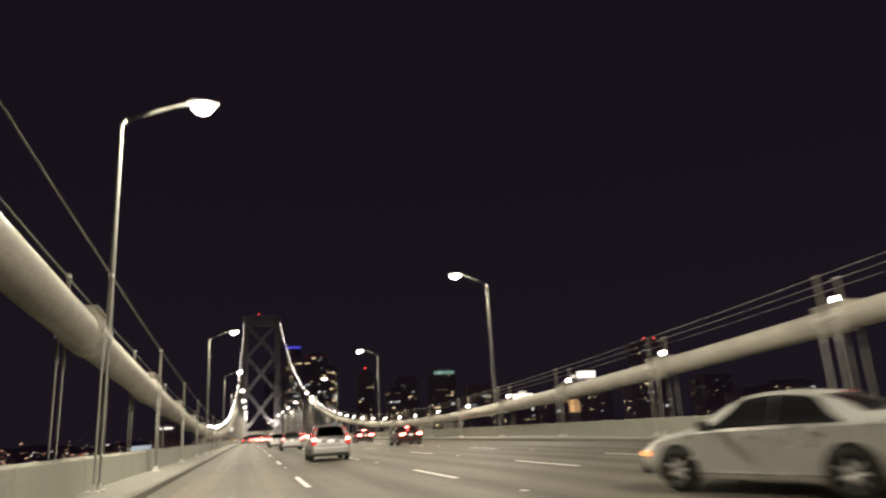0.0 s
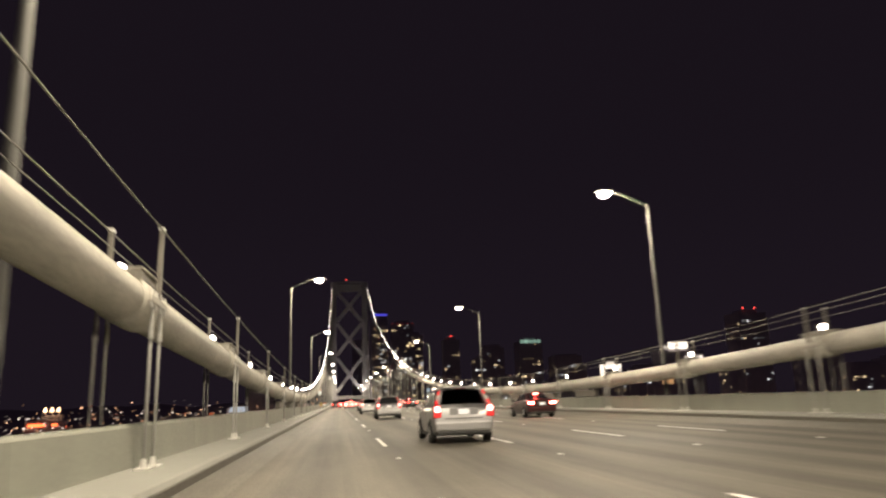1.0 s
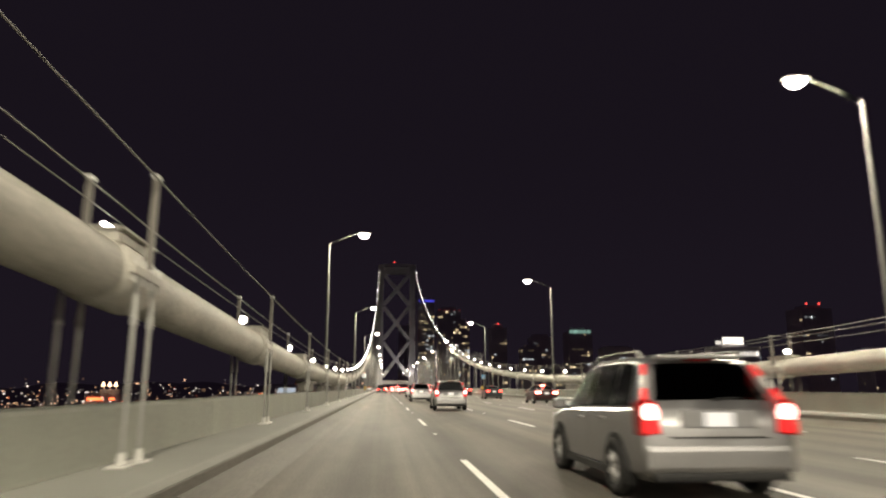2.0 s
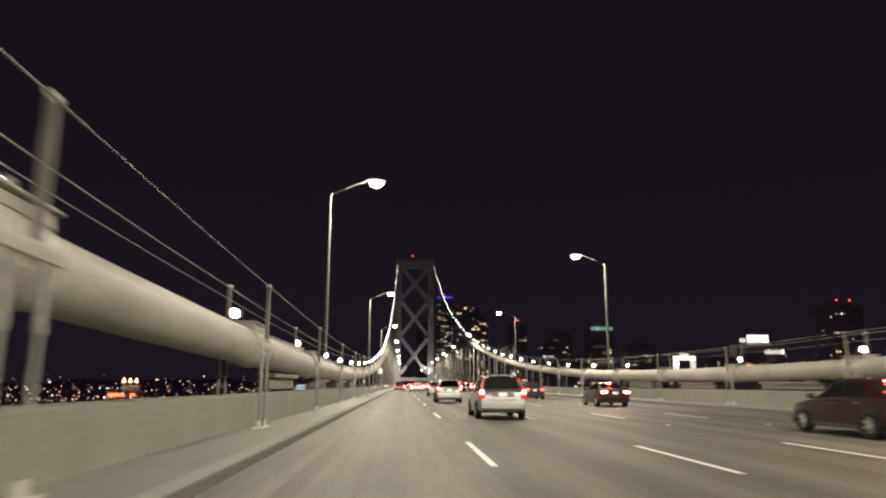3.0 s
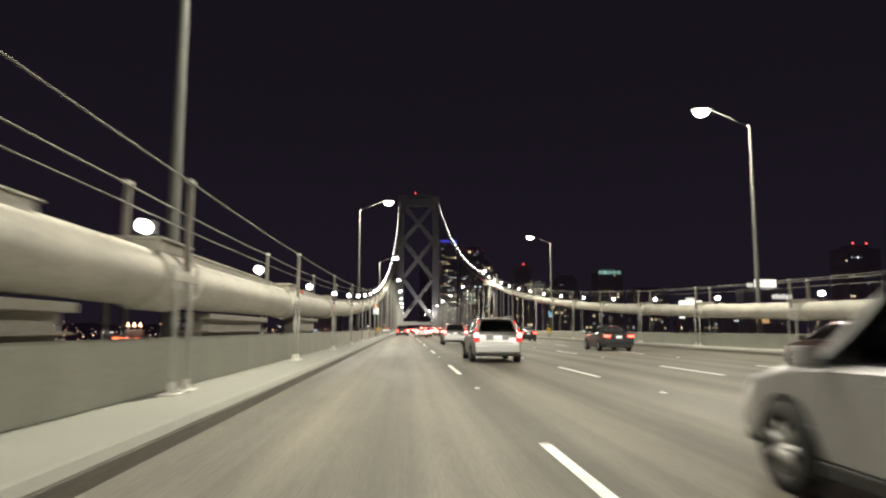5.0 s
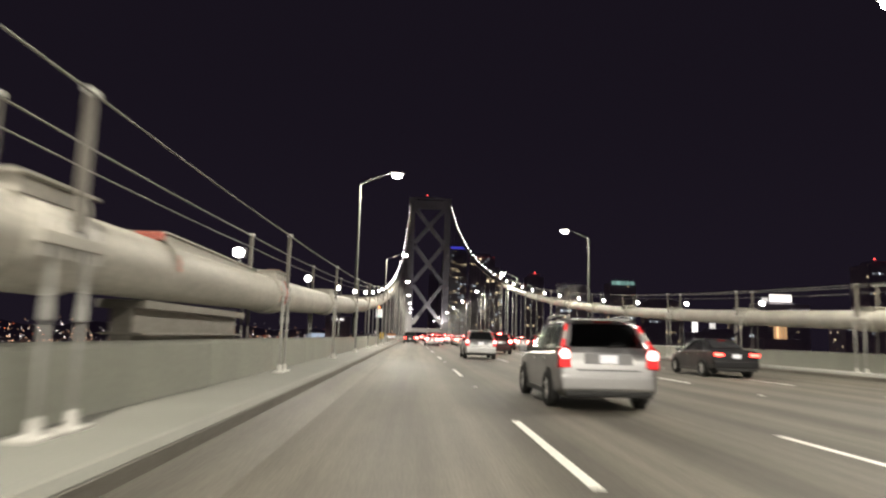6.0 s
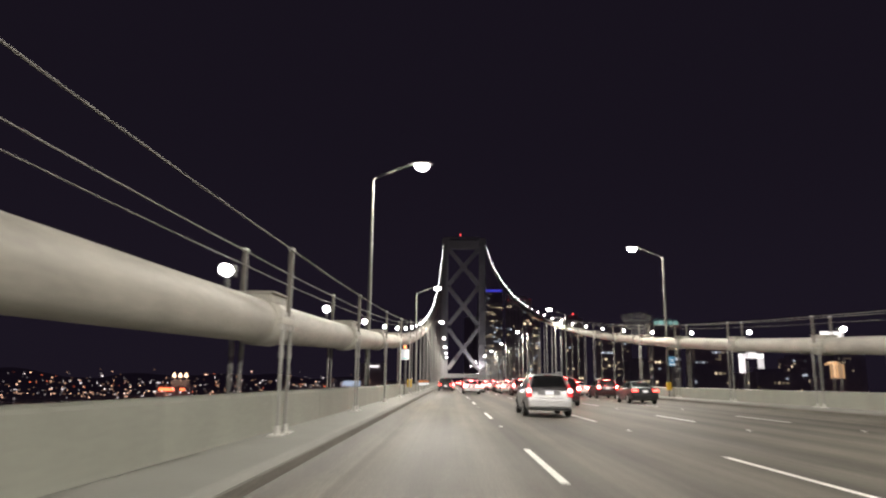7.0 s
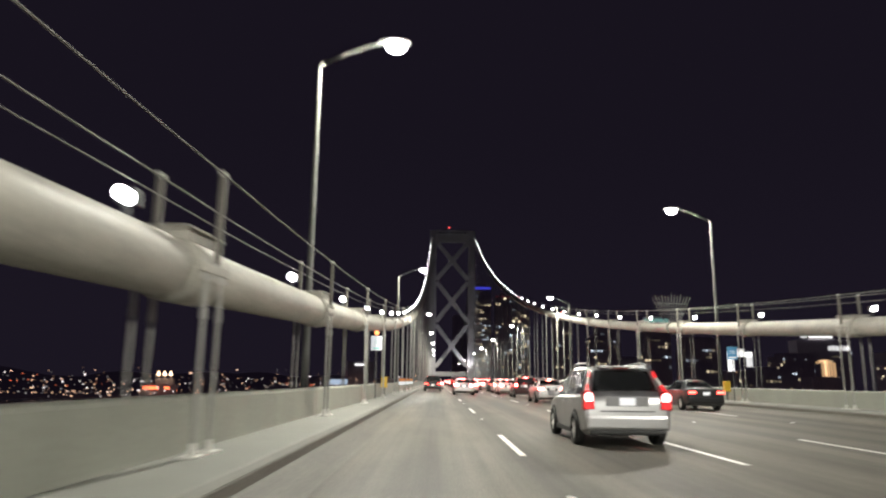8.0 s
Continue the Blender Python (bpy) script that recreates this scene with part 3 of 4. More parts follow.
def call_box(x, y):
    c = empty("call_box", (x, y, 0), "yellow emergency call box on the walkway", "call box", "call boxes")
    bm = B()
    box(bm, (-0.17, -0.14, 0.85), (0.17, 0.14, 1.42), 0.03)
    part("box_body", bm, M_YELLOW, c)
    bm = B()
    box(bm, (-0.05, -0.05, 0.37), (0.05, 0.05, 0.85))
    part("post", bm, M_POLE, c)
    bm = B()
    box(bm, (-0.12, -0.152, 1.05), (0.12, -0.143, 1.34))
    part("box_door", bm, M_YELLOW, c)


call_box(-2.85, 127.4)
call_box(16.1, 127.9)

# ---- vehicles ----
def paint(name, color, metal=0.6, rough=0.40):
    return mat(name, color, rough, metal, vary=0.07, scale=2.0, fine=30, coat=0.2)


P_SILVER = paint("silver_car_paint", (0.46, 0.46, 0.475), 0.9, 0.36)
P_PALE = paint("pale_silver_car_paint", (0.74, 0.75, 0.73), 0.5, 0.33)
P_DARK = paint("dark_grey_car_paint", (0.018, 0.018, 0.021), 0.3)
P_RED = paint("dark_red_car_paint", (0.035, 0.007, 0.009), 0.4)
P_WHITE = paint("white_car_paint", (0.72, 0.72, 0.70), 0.0)
P_BLACK = paint("black_car_paint", (0.012, 0.012, 0.013), 0.2)

# stations of a body from its tail to its nose: y, low z, belt z, half width, top z, half width at the top
WAGON = [(0.0, 0.40, 0.62, 0.78, 0.66, 0.74), (0.03, 0.30, 0.96, 0.855, 0.98, 0.80), (0.10, 0.24, 1.02, 0.87, 1.07, 0.78), (0.46, 0.22, 1.01, 0.88, 1.54, 0.64),
         (0.9, 0.22, 0.99, 0.88, 1.60, 0.64), (2.1, 0.21, 0.96, 0.88, 1.60, 0.635), (2.65, 0.21, 0.95, 0.88, 1.54, 0.61), (3.45, 0.22, 0.92, 0.87, 1.00, 0.74),
         (4.1, 0.24, 0.82, 0.85, 0.88, 0.70), (4.38, 0.28, 0.64, 0.78, 0.72, 0.62), (4.45, 0.34, 0.52, 0.68, 0.58, 0.55)]
SEDAN = [(0.0, 0.42, 0.66, 0.76, 0.72, 0.70), (0.05, 0.30, 0.95, 0.85, 0.99, 0.76), (0.12, 0.25, 0.98, 0.87, 1.03, 0.75), (0.72, 0.20, 0.97, 0.885, 1.05, 0.70), (1.10, 0.19, 0.96, 0.89, 1.24, 0.62), (1.55, 0.19, 0.95, 0.89, 1.40, 0.575),
         (2.05, 0.19, 0.94, 0.89, 1.445, 0.575), (2.55, 0.19, 0.93, 0.89, 1.405, 0.57), (2.95, 0.19, 0.92, 0.885, 1.24, 0.63), (3.42, 0.20, 0.90, 0.88, 0.98, 0.73), (4.2, 0.22, 0.78, 0.86, 0.84, 0.69),
         (4.5, 0.27, 0.62, 0.78, 0.68, 0.60), (4.58, 0.34, 0.52, 0.66, 0.57, 0.52)]
PICKUP = [(0.0, 0.55, 0.80, 0.90, 1.12, 0.88), (0.05, 0.42, 0.90, 0.93, 1.16, 0.90), (1.75, 0.40, 0.95, 0.94, 1.18, 0.90), (1.82, 0.40, 1.12, 0.94, 1.22, 0.88), (2.05, 0.40, 1.12, 0.94, 1.76, 0.72),
          (2.6, 0.40, 1.12, 0.94, 1.82, 0.73), (3.5, 0.40, 1.12, 0.94, 1.78, 0.70), (4.2, 0.40, 1.10, 0.94, 1.22, 0.78), (5.1, 0.42, 1.02, 0.92, 1.10, 0.76), (5.35, 0.46, 0.80, 0.84, 0.90, 0.70)]


def section(st):
    y, zl, zb, w, zt, wt = st
    return [Vector((0, y, zl)), Vector((w * 0.84, y, zl)), Vector((w * 0.97, y, zl + 0.10)), Vector((w, y, zl + 0.34 * (zb - zl) + 0.06)), Vector((w * 0.985, y, zb - 0.03)),
            Vector((w * 0.955, y, zb)), Vector((wt, y, zt - 0.035)), Vector((wt * 0.9, y, zt)), Vector((0, y, zt + 0.012))]


def fine_stations(stations, n=5):
    """More stations between the given ones, on a soft curve."""
    out = []
    for i in range(len(stations) - 1):
        p = [np.array(stations[max(0, min(len(stations) - 1, j))]) for j in (i - 1, i, i + 1, i + 2)]
        m1, m2 = (p[2] - p[0]) * 0.25, (p[3] - p[1]) * 0.25
        k = (p[2][0] - p[1][0])
        steps = n if k > 0.2 else 2
        for s in range(steps):
            f = s / steps
            lin = p[1] + (p[2] - p[1]) * f
            cur = (2 * f**3 - 3 * f**2 + 1) * p[1] + (f**3 - 2 * f**2 + f) * m1 + (-2 * f**3 + 3 * f**2) * p[2] + (f**3 - f**2) * m2
            q = 0.5 * lin + 0.5 * cur
            q[0] = lin[0]
            out.append(tuple(q))
    return out + [stations[-1]]


def at_station(stations, y):
    for a, b in zip(stations, stations[1:]):
        if y <= b[0]:
            f = (y - a[0]) / (b[0] - a[0])
            return tuple(u + (v - u) * f for u, v in zip(a, b))
    return stations[-1]


def side_glass(stations, y0, y1, top0, top1, s, name, parent):
    """A window in the flank from y0 to y1; top0, top1 shift its upper corners along the car."""
    bm = B()
    rows = []
    for j in range(5):
        v = 0.06 + 0.88 * j / 4
        row = []
        for i in range(19):
            u = i / 18
            y = (y0 + (y1 - y0) * u) * (1 - v) + ((y0 + top0) + (y1 + top1 - y0 - top0) * u) * v
            c = section(at_station(stations, y))
            p = c[5].lerp(c[6], v) + Vector((0.016, 0, 0.006))
            row.append(bm.verts.new((p.x * s, p.y, p.z)))
        rows.append(row)
    for r, q in zip(rows, rows[1:]):
        for i in range(18):
            bm.faces.new((r[i], r[i + 1], q[i + 1], q[i]))
    bmesh.ops.solidify(bm, geom=bm.faces[:], thickness=0.004)
    return part(name, bm, M_GLASS, parent, smooth=True)


def end_glass(stations, y0, y1, name, parent, inset=0.08, lift=0.007):
    """The windscreen or the rear window, on the sloping top between two stations."""
    bm = B()
    rows = []
    nrm = None
    for j in range(5):
        y = y0 + (y1 - y0) * j / 4
        c = section(at_station(stations, y))
        a = c[7].lerp(c[6], 0.5)
        e = section(at_station(stations, y + 0.02))[8] - section(at_station(stations, y - 0.02))[8]
        nrm = Vector((0, -e.z, e.y)).normalized()
        row = []
        for i in range(9):
            f = -1 + i / 4
            p = Vector((f * (a.x - inset * 0.5), y, c[8].z + (c[7].z - c[8].z) * abs(f) ** 2)) + nrm * lift
            row.append(bm.verts.new(p))
        rows.append(row)
    for r, q in zip(rows, rows[1:]):
        for i in range(8):
            bm.faces.new((r[i], r[i + 1], q[i + 1], q[i]))
    bmesh.ops.solidify(bm, geom=bm.faces[:], thickness=0.004)
    return part(name, bm, M_GLASS, parent, smooth=True)


def wheel_meshes(r):
    prof = [(0.10, r * 0.62), (0.105, r * 0.80), (0.10, r * 0.93), (0.075, r), (-0.075, r), (-0.10, r * 0.93), (-0.105, r * 0.80), (-0.10, r * 0.62)]
    bm = B()
    rings = [[bm.verts.new((x, q * math.cos(a), q * math.sin(a))) for x, q in prof] for a in [2 * math.pi * i / 28 for i in range(28)]]
    for i in range(28):
        a, b = rings[i], rings[(i + 1) % 28]
        for j in range(len(prof)):
            k = (j + 1) % len(prof)
            bm.faces.new((a[j], a[k], b[k], b[j]))
    tyre = mesh_of("tyre", bm, M_RUBBER, True)
    bm = B()
    tube(bm, [(-0.06, 0, 0), (0.03, 0, 0)], r * 0.62, 28)
    bmesh.ops.delete(bm, geom=[f for f in bm.faces if f.calc_center_median().x > 0.02], context="FACES")
    tube(bm, [(0.03, 0, 0), (0.085, 0, 0)], [r * 0.17, r * 0.13], 12)
    for i in range(7):
        a = 2 * math.pi * i / 7
        tube(bm, [(0.07, r * 0.1 * math.cos(a), r * 0.1 * math.sin(a)), (0.075, r * 0.35 * math.cos(a), r * 0.35 * math.sin(a)), (0.06, r * 0.62 * math.cos(a), r * 0.62 * math.sin(a))], [0.035, 0.026, 0.03], 6)
    rim = mesh_of("rim", bm, M_RIM, True)
    return tyre, rim


WHEELS = {r: wheel_meshes(r) for r in (0.33, 0.38)}


def vehicle(name, stations, coat, label, category, style, lamps, wheel=0.33, axles=(0.88, 3.56), full=True):
    car = empty(name, (0, 0, 0), label, category, "traffic on the bridge")
    if style == "sedan":
        axles = (0.98, 3.74)
    st = fine_stations(stations)
    bm = B()
    rings = []
    for q in st:
        half = section(q)
        rings.append([bm.verts.new(p) for p in half] + [bm.verts.new((-p.x, p.y, p.z)) for p in half[-2:0:-1]])
    k = len(rings[0])
    for a, b in zip(rings, rings[1:]):
        for j in range(k):
            bm.faces.new((a[j], a[(j + 1) % k], b[(j + 1) % k], b[j]))
    bm.faces.new(rings[0][::-1])
    bm.faces.new(rings[-1])
    body = part("body", bm, coat, car, smooth=True)
    body.data.set_sharp_from_angle(angle=radians(38))
    L = stations[-1][0]
    w = max(q[3] for q in stations)
    # glass
    if style == "wagon":
        end_glass(st, 0.125, 0.43, "rear_window", car, 0.13)
        end_glass(st, 2.72, 3.40, "windscreen", car)
        for s in (-1, 1):
            side_glass(st, 0.40, 1.06, 0.24, 0.02, s, "rear_side_window", car)
            side_glass(st, 1.09, 2.02, 0.02, 0.0, s, "side_window", car)
            side_glass(st, 2.06, 3.30, 0.0, -0.64, s, "side_window", car)
    elif style == "sedan":
        end_glass(st, 0.80, 1.38, "rear_window", car)
        end_glass(st, 2.72, 3.36, "windscreen", car)
        for s in (-1, 1):
            side_glass(st, 0.98, 2.02, 0.46, 0.0, s, "side_window", car)
            side_glass(st, 2.04, 3.22, 0.0, -0.62, s, "side_window", car)
    else:
        end_glass(st, 1.86, 2.02, "rear_window", car, 0.1)
        end_glass(st, 3.58, 4.14, "windscreen", car)
        for s in (-1, 1):
            side_glass(st, 2.12, 2.85, 0.05, 0.0, s, "side_window", car)
            side_glass(st, 2.92, 3.95, 0.0, -0.45, s, "side_window", car)
    # wheels and arches
    tyre_me, rim_me = WHEELS[wheel]
    for y in axles:
        for s in (-1, 1):
            half = at_station(st, y)[3]
            bm = B()
            ring = [(y + (wheel + 0.065) * math.cos(a), max(0.16, wheel + (wheel + 0.065) * math.sin(a))) for a in [math.pi * (-0.14 + 1.28 * i / 16) for i in range(17)]]
            prism(bm, ring, "x", s * (half - 0.10), s * (half + 0.005))
            if full:
                part("wheel_arch", bm, M_TRIM, car)
            t = share("tyre", tyre_me, car, (s * (half - 0.052), y, wheel), rot=(0, 0, 0 if s > 0 else math.pi))
            r = new("rim", rim_me)
            r.parent = t
    # bumpers, sills
    bm = B()
    box(bm, (-w * 0.86, -0.02, 0.25), (w * 0.86, 0.16, 0.35), 0.03)
    part("lower_bumper", bm, M_TRIM, car, "dark plastic lower bumper")
    bm = B()
    box(bm, (-w * 0.95, -0.028, 0.34 if style != "pickup" else 0.55), (w * 0.95, 0.14, 0.63), 0.06)
    part("rear_bumper", bm, coat if style != "pickup" else M_CHROME, car)
    bm = B()
    box(bm, (-w * 0.80, L - 0.12, 0.24), (w * 0.80, L + 0.02, 0.42), 0.03)
    part("front_bumper", bm, M_TRIM, car)
    for s in (-1, 1):
        bm = B()
        box(bm, (s * (w - 0.06), axles[0] + 0.42, 0.20), (s * (w + 0.004), axles[1] - 0.42, 0.30), 0.015)
        part("sill", bm, M_CHROME if label.startswith("pale") else M_TRIM, car)
        bm = B()
        zb = at_station(st, 3.0)[2]
        box(bm, (s * (w + 0.03), 3.0, zb + 0.0), (s * (w + 0.20), 3.12, zb + 0.15), 0.03)
        tube(bm, [(s * (w - 0.04), 3.08, zb + 0.01), (s * (w + 0.06), 3.06, zb + 0.04)], 0.025, 6)
        part("side_mirror", bm, coat if style == "wagon" else M_TRIM, car)
        for y in (1.30, 2.25) if full else ():
            bm = B()
            q = section(at_station(st, y))[4]
            box(bm, (s * (q.x - 0.01), y, q.z - 0.10), (s * (q.x + 0.03), y + 0.20, q.z - 0.065), 0.008)
            part("door_handle", bm, M_CHROME if style == "sedan" else coat, car)
        # seams of the doors
        for y in (1.02, 2.0, 3.05) if full else ():
            bm = B()
            q3, q4 = section(at_station(st, y))[3], section(at_station(st, y))[4]
            vs = [bm.verts.new((s * (q.x + 0.003), yy, q.z)) for q, yy in ((q3, y), (q3, y + 0.008), (q4, y + 0.008), (q4, y))]
            bm.faces.new(vs)
            bmesh.ops.solidify(bm, geom=bm.faces[:], thickness=0.004)
            part("door_seam", bm, M_TRIM, car)
        # lights
        if style == "wagon":
            bm = B()
            prism(bm, [(s * 0.66, 0.75), (s * 0.875, 0.73), (s * 0.878, 1.05), (s * 0.80, 1.12), (s * 0.69, 1.085)], "y", -0.012, 0.22)
            t = part("tail_light", bm, M_RED_LENS, car, "tall red and white tail light")
            bm = B()
            prism(bm, [(s * 0.69, 0.905), (s * 0.84, 0.90), (s * 0.864, 0.96), (s * 0.855, 1.03), (s * 0.80, 1.075), (s * 0.715, 1.06), (s * 0.685, 0.99)], "y", -0.022, -0.0125)
            part("bulb_window", bm, lamps, t, "bright lit middle lens")
            bm = B()
            prism(bm, [(s * 0.68, 0.765), (s * 0.85, 0.755), (s * 0.868, 0.80), (s * 0.866, 0.885), (s * 0.685, 0.895)], "y", -0.022, -0.0125)
            part("lower_lens", bm, G_TAIL_DIM, t, "red lit lower lens")
            # slim strip up the rear pillar: red, pale, red
            low, high = Vector((s * 0.80, 0.075, 1.075)), Vector((s * 0.655, 0.42, 1.50))
            for f0, f1, m, word in ((0.0, 0.34, G_TAIL_DIM, "red lit strip"), (0.35, 0.70, M_CLEAR, "pale clear lens"), (0.71, 1.0, G_TAIL_DIM, "red lit strip")):
                bm = B()
                tube(bm, [low.lerp(high, f0), low.lerp(high, f1)], [0.034 - 0.012 * f0, 0.034 - 0.012 * f1], 8)
                part("pillar_lens", bm, m, t, word)
            bm = B()
            tube(bm, [(s * 0.60, 0.62, 1.59), (s * 0.60, 0.75, 1.665), (s * 0.60, 1.5, 1.685), (s * 0.595, 2.25, 1.655), (s * 0.59, 2.4, 1.58)], [0.014, 0.016, 0.014, 0.016, 0.014], 8)
            part("roof_rail", bm, M_RIM, car, "pale metal roof rail", True)
        else:
            z0 = 0.78 if style == "sedan" else 0.78
            bm = B()
            box(bm, (s * w * 0.52, -0.006, z0), (s * w * 0.965, 0.14, z0 + 0.14 if style == "sedan" else z0 + 0.30), 0.02)
            t = part("tail_light", bm, M_RED_LENS, car)
            bm = B()
            box(bm, (s * w * 0.56, -0.014, z0 + 0.02), (s * w * 0.945, -0.007, z0 + 0.12), 0.003)
            part("bulb_window", bm, lamps, t, "bright lit red lens")
        bm = B()
        zf = at_station(st, L - 0.2)[2]
        box(bm, (s * 0.48, L - 0.30, zf - 0.16), (s * 0.74, L - 0.06, zf - 0.02), 0.04)
        part("headlight", bm, M_CLEAR, car)
        if coat is P_PALE:
            bm = B()
            box(bm, (s * (w - 0.14), L - 0.22, 0.54), (s * (w - 0.055), L - 0.10, 0.61), 0.012)
            part("side_marker", bm, G_AMBER, car, "lit amber side marker")
    # number plate
    zp = 0.90 if style == "wagon" else 0.72 if style == "pickup" else 0.80
    bm = B()
    wr = 0.42 if style == "wagon" else 0.30
    box(bm, (-wr, -0.004, zp - 0.09), (wr, 0.05, zp + 0.10), 0.01)
    rec = part("plate_recess", bm, M_TRIM if style != "wagon" else M_RECESS, car)
    bm = B()
    box(bm, (-0.16, -0.016, zp - 0.075), (0.16, -0.008, zp + 0.075), 0.004)
    pl = part("number_plate", bm, G_PLATE, rec, "lit white plate")
    bm = B()
    zt = max(q[4] for q in stations)
    if style == "wagon":
        box(bm, (-0.16, 0.40, zt - 0.055), (0.16, 0.44, zt - 0.02), 0.008)
        part("high_brake_light", bm, lamps if lamps is G_BRAKE else M_RED_LENS, car)
        bm = B()
        tube(bm, [(0.0, 0.085, 1.11), (0.16, 0.12, 1.13), (0.34, 0.13, 1.13)], [0.014, 0.01, 0.007], 6)
        part("rear_wiper", bm, M_TRIM, car)
        bm = B()
        box(bm, (-0.50, 0.32, zt - 0.03), (0.50, 0.56, zt + 0.015), 0.02)
        part("roof_spoiler", bm, coat, car)
        bm = B()
        box(bm, (-0.55, -0.014, 0.70), (0.55, 0.05, 0.72), 0.004)
        part("tailgate_seam", bm, M_TRIM, car)
    else:
        yb = 1.30 if style == "sedan" else 1.95
        box(bm, (-0.12, yb - 0.03, zt - 0.085), (0.12, yb, zt - 0.055), 0.006)
        part("high_brake_light", bm, lamps if lamps is G_BRAKE else M_RED_LENS, car)
    return car


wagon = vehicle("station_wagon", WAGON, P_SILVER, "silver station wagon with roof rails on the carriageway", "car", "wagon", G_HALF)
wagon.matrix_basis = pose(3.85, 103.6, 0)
pale = vehicle("sedan", SEDAN, P_PALE, "pale silver sedan with chrome sills, placed to fit the camera's view", "car", "sedan", G_TAIL)
# place and heading fit the camera's view, so it lies across the lanes
pale.matrix_basis = pose(8.75, -2.15, 0, 0, 0, 17)
dark = vehicle("sedan", SEDAN, P_DARK, "dark grey sedan with lit tail lights in traffic", "car", "sedan", G_TAIL)
dark.matrix_basis = pose(12.8, 122.4, 0)
red = vehicle("station_wagon", WAGON, P_RED, "dark red station wagon braking in traffic", "car", "wagon", G_BRAKE)
red.matrix_basis = pose(6.6, 116.5, 0)
white = vehicle("sedan", SEDAN, P_WHITE, "white sedan braking in the queue of traffic", "car", "sedan", G_BRAKE)
white.matrix_basis = pose(6.7, 154.0, 0)
silver2 = vehicle("sedan", SEDAN, P_SILVER, "silver sedan waiting in the queue of traffic", "car", "sedan", G_BRAKE)
silver2.matrix_basis = pose(2.4, 150.0, 0)
truck = vehicle("pickup_truck", PICKUP, P_BLACK, "black pickup truck in the lane beside the kerb", "pickup truck", "pickup", G_TAIL, 0.38, (1.05, 4.35))
truck.matrix_basis = pose(-0.45, 168.6, 0)
maroon = vehicle("sedan", SEDAN, P_RED, "dark red sedan braking in the lane beside the parapet", "car", "sedan", G_BRAKE)
maroon.matrix_basis = pose(12.2, 44.0, 0)
# plainer cars far down the queue
queue_white = vehicle("sedan", SEDAN, P_WHITE, "white sedan braking far down the queue", "car", "sedan", G_BRAKE, full=False)
queue_white.matrix_basis = pose(6.8, 205.0, 0)
queue_red = vehicle("station_wagon", WAGON, P_RED, "dark red station wagon braking far down the queue", "car", "wagon", G_BRAKE, full=False)
queue_red.matrix_basis = pose(3.4, 207.0, 0)
queue_dark = vehicle("sedan", SEDAN, P_DARK, "dark grey sedan braking far down the queue", "car", "sedan", G_BRAKE, full=False)
queue_dark.matrix_basis = pose(10.2, 209.0, 0)
# the traffic along the bridge: kind, lane, place
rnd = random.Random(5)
# near wagon, maroon, dark and red copies are placed to fit the camera's view
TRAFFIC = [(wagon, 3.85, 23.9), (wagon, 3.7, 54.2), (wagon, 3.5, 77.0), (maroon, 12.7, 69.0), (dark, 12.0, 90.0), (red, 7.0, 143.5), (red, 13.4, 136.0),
           (white, 6.9, 162.0), (dark, 10.3, 150.0), (white, 13.3, 147.0), (silver2, 3.4, 160.5), (red, 10.2, 163.0), (white, 3.5, 172.0),
           (dark, 6.9, 170.0), (white, 10.4, 177.0), (red, 13.4, 172.0), (silver2, 6.8, 182.0), (queue_white, -0.1, 184.0), (queue_red, 3.4, 188.0),
           (silver2, 6.9, 130.5), (red, 10.3, 139.0), (white, 13.4, 159.5), (queue_red, 13.3, 184.0), (queue_white, 10.3, 189.5), (queue_dark, 13.4, 195.0),
           (queue_white, 6.9, 193.5), (queue_red, 10.2, 200.0), (queue_white, 3.5, 197.5), (queue_red, -0.1, 197.0)]
queue = [queue_white, queue_red, queue_white, queue_dark, queue_red]
for lane, x in enumerate((-0.1, 3.5, 6.85, 10.3, 13.4)):
    y = 200.0 + (12.0, 14.0, 13.0, 16.0, 4.0)[lane]
    while y < 372:
        TRAFFIC.append((queue[rnd.randrange(5)], x, y))
        y += rnd.uniform(8.5, 17.0)
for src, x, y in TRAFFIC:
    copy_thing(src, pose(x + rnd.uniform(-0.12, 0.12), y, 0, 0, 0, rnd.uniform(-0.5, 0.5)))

# ---- city across the water ----
bm = B()
prism(bm, [(140, -62.5), (170, -57), (4400, -57), (4400, -62.5)], "y", 470, 4400)
tagged(part("ground_city", bm, M_LAND), "dark flat city ground beyond the bridge", "ground", kind="structure")
bm = B()
cols, hills = 60, []
for i in range(cols + 1):
    a = radians(-48 + 46 * i / cols)
    row = []
    for r, h in ((2300, -63), (2500, -54), (3000, -30), (3500, 8), (4000, 40), (4300, 30), (4400, -63)):
        k = 0.75 + 0.5 * noise.noise(Vector((i * 0.17, r * 0.002, 3.1)))
        row.append(bm.verts.new((r * math.sin(a), r * math.cos(a), -60 + (h + 60) * k if h > -60 else h)))
    hills.append(row)
for a, b in zip(hills, hills[1:]):
    for j in range(len(a) - 1):
        bm.faces.new((a[j], b[j], b[j + 1], a[j + 1]))
tagged(part("backdrop_hills", bm, M_LAND, smooth=True), "dark far hillside scattered with city lights", "hill", kind="structure")


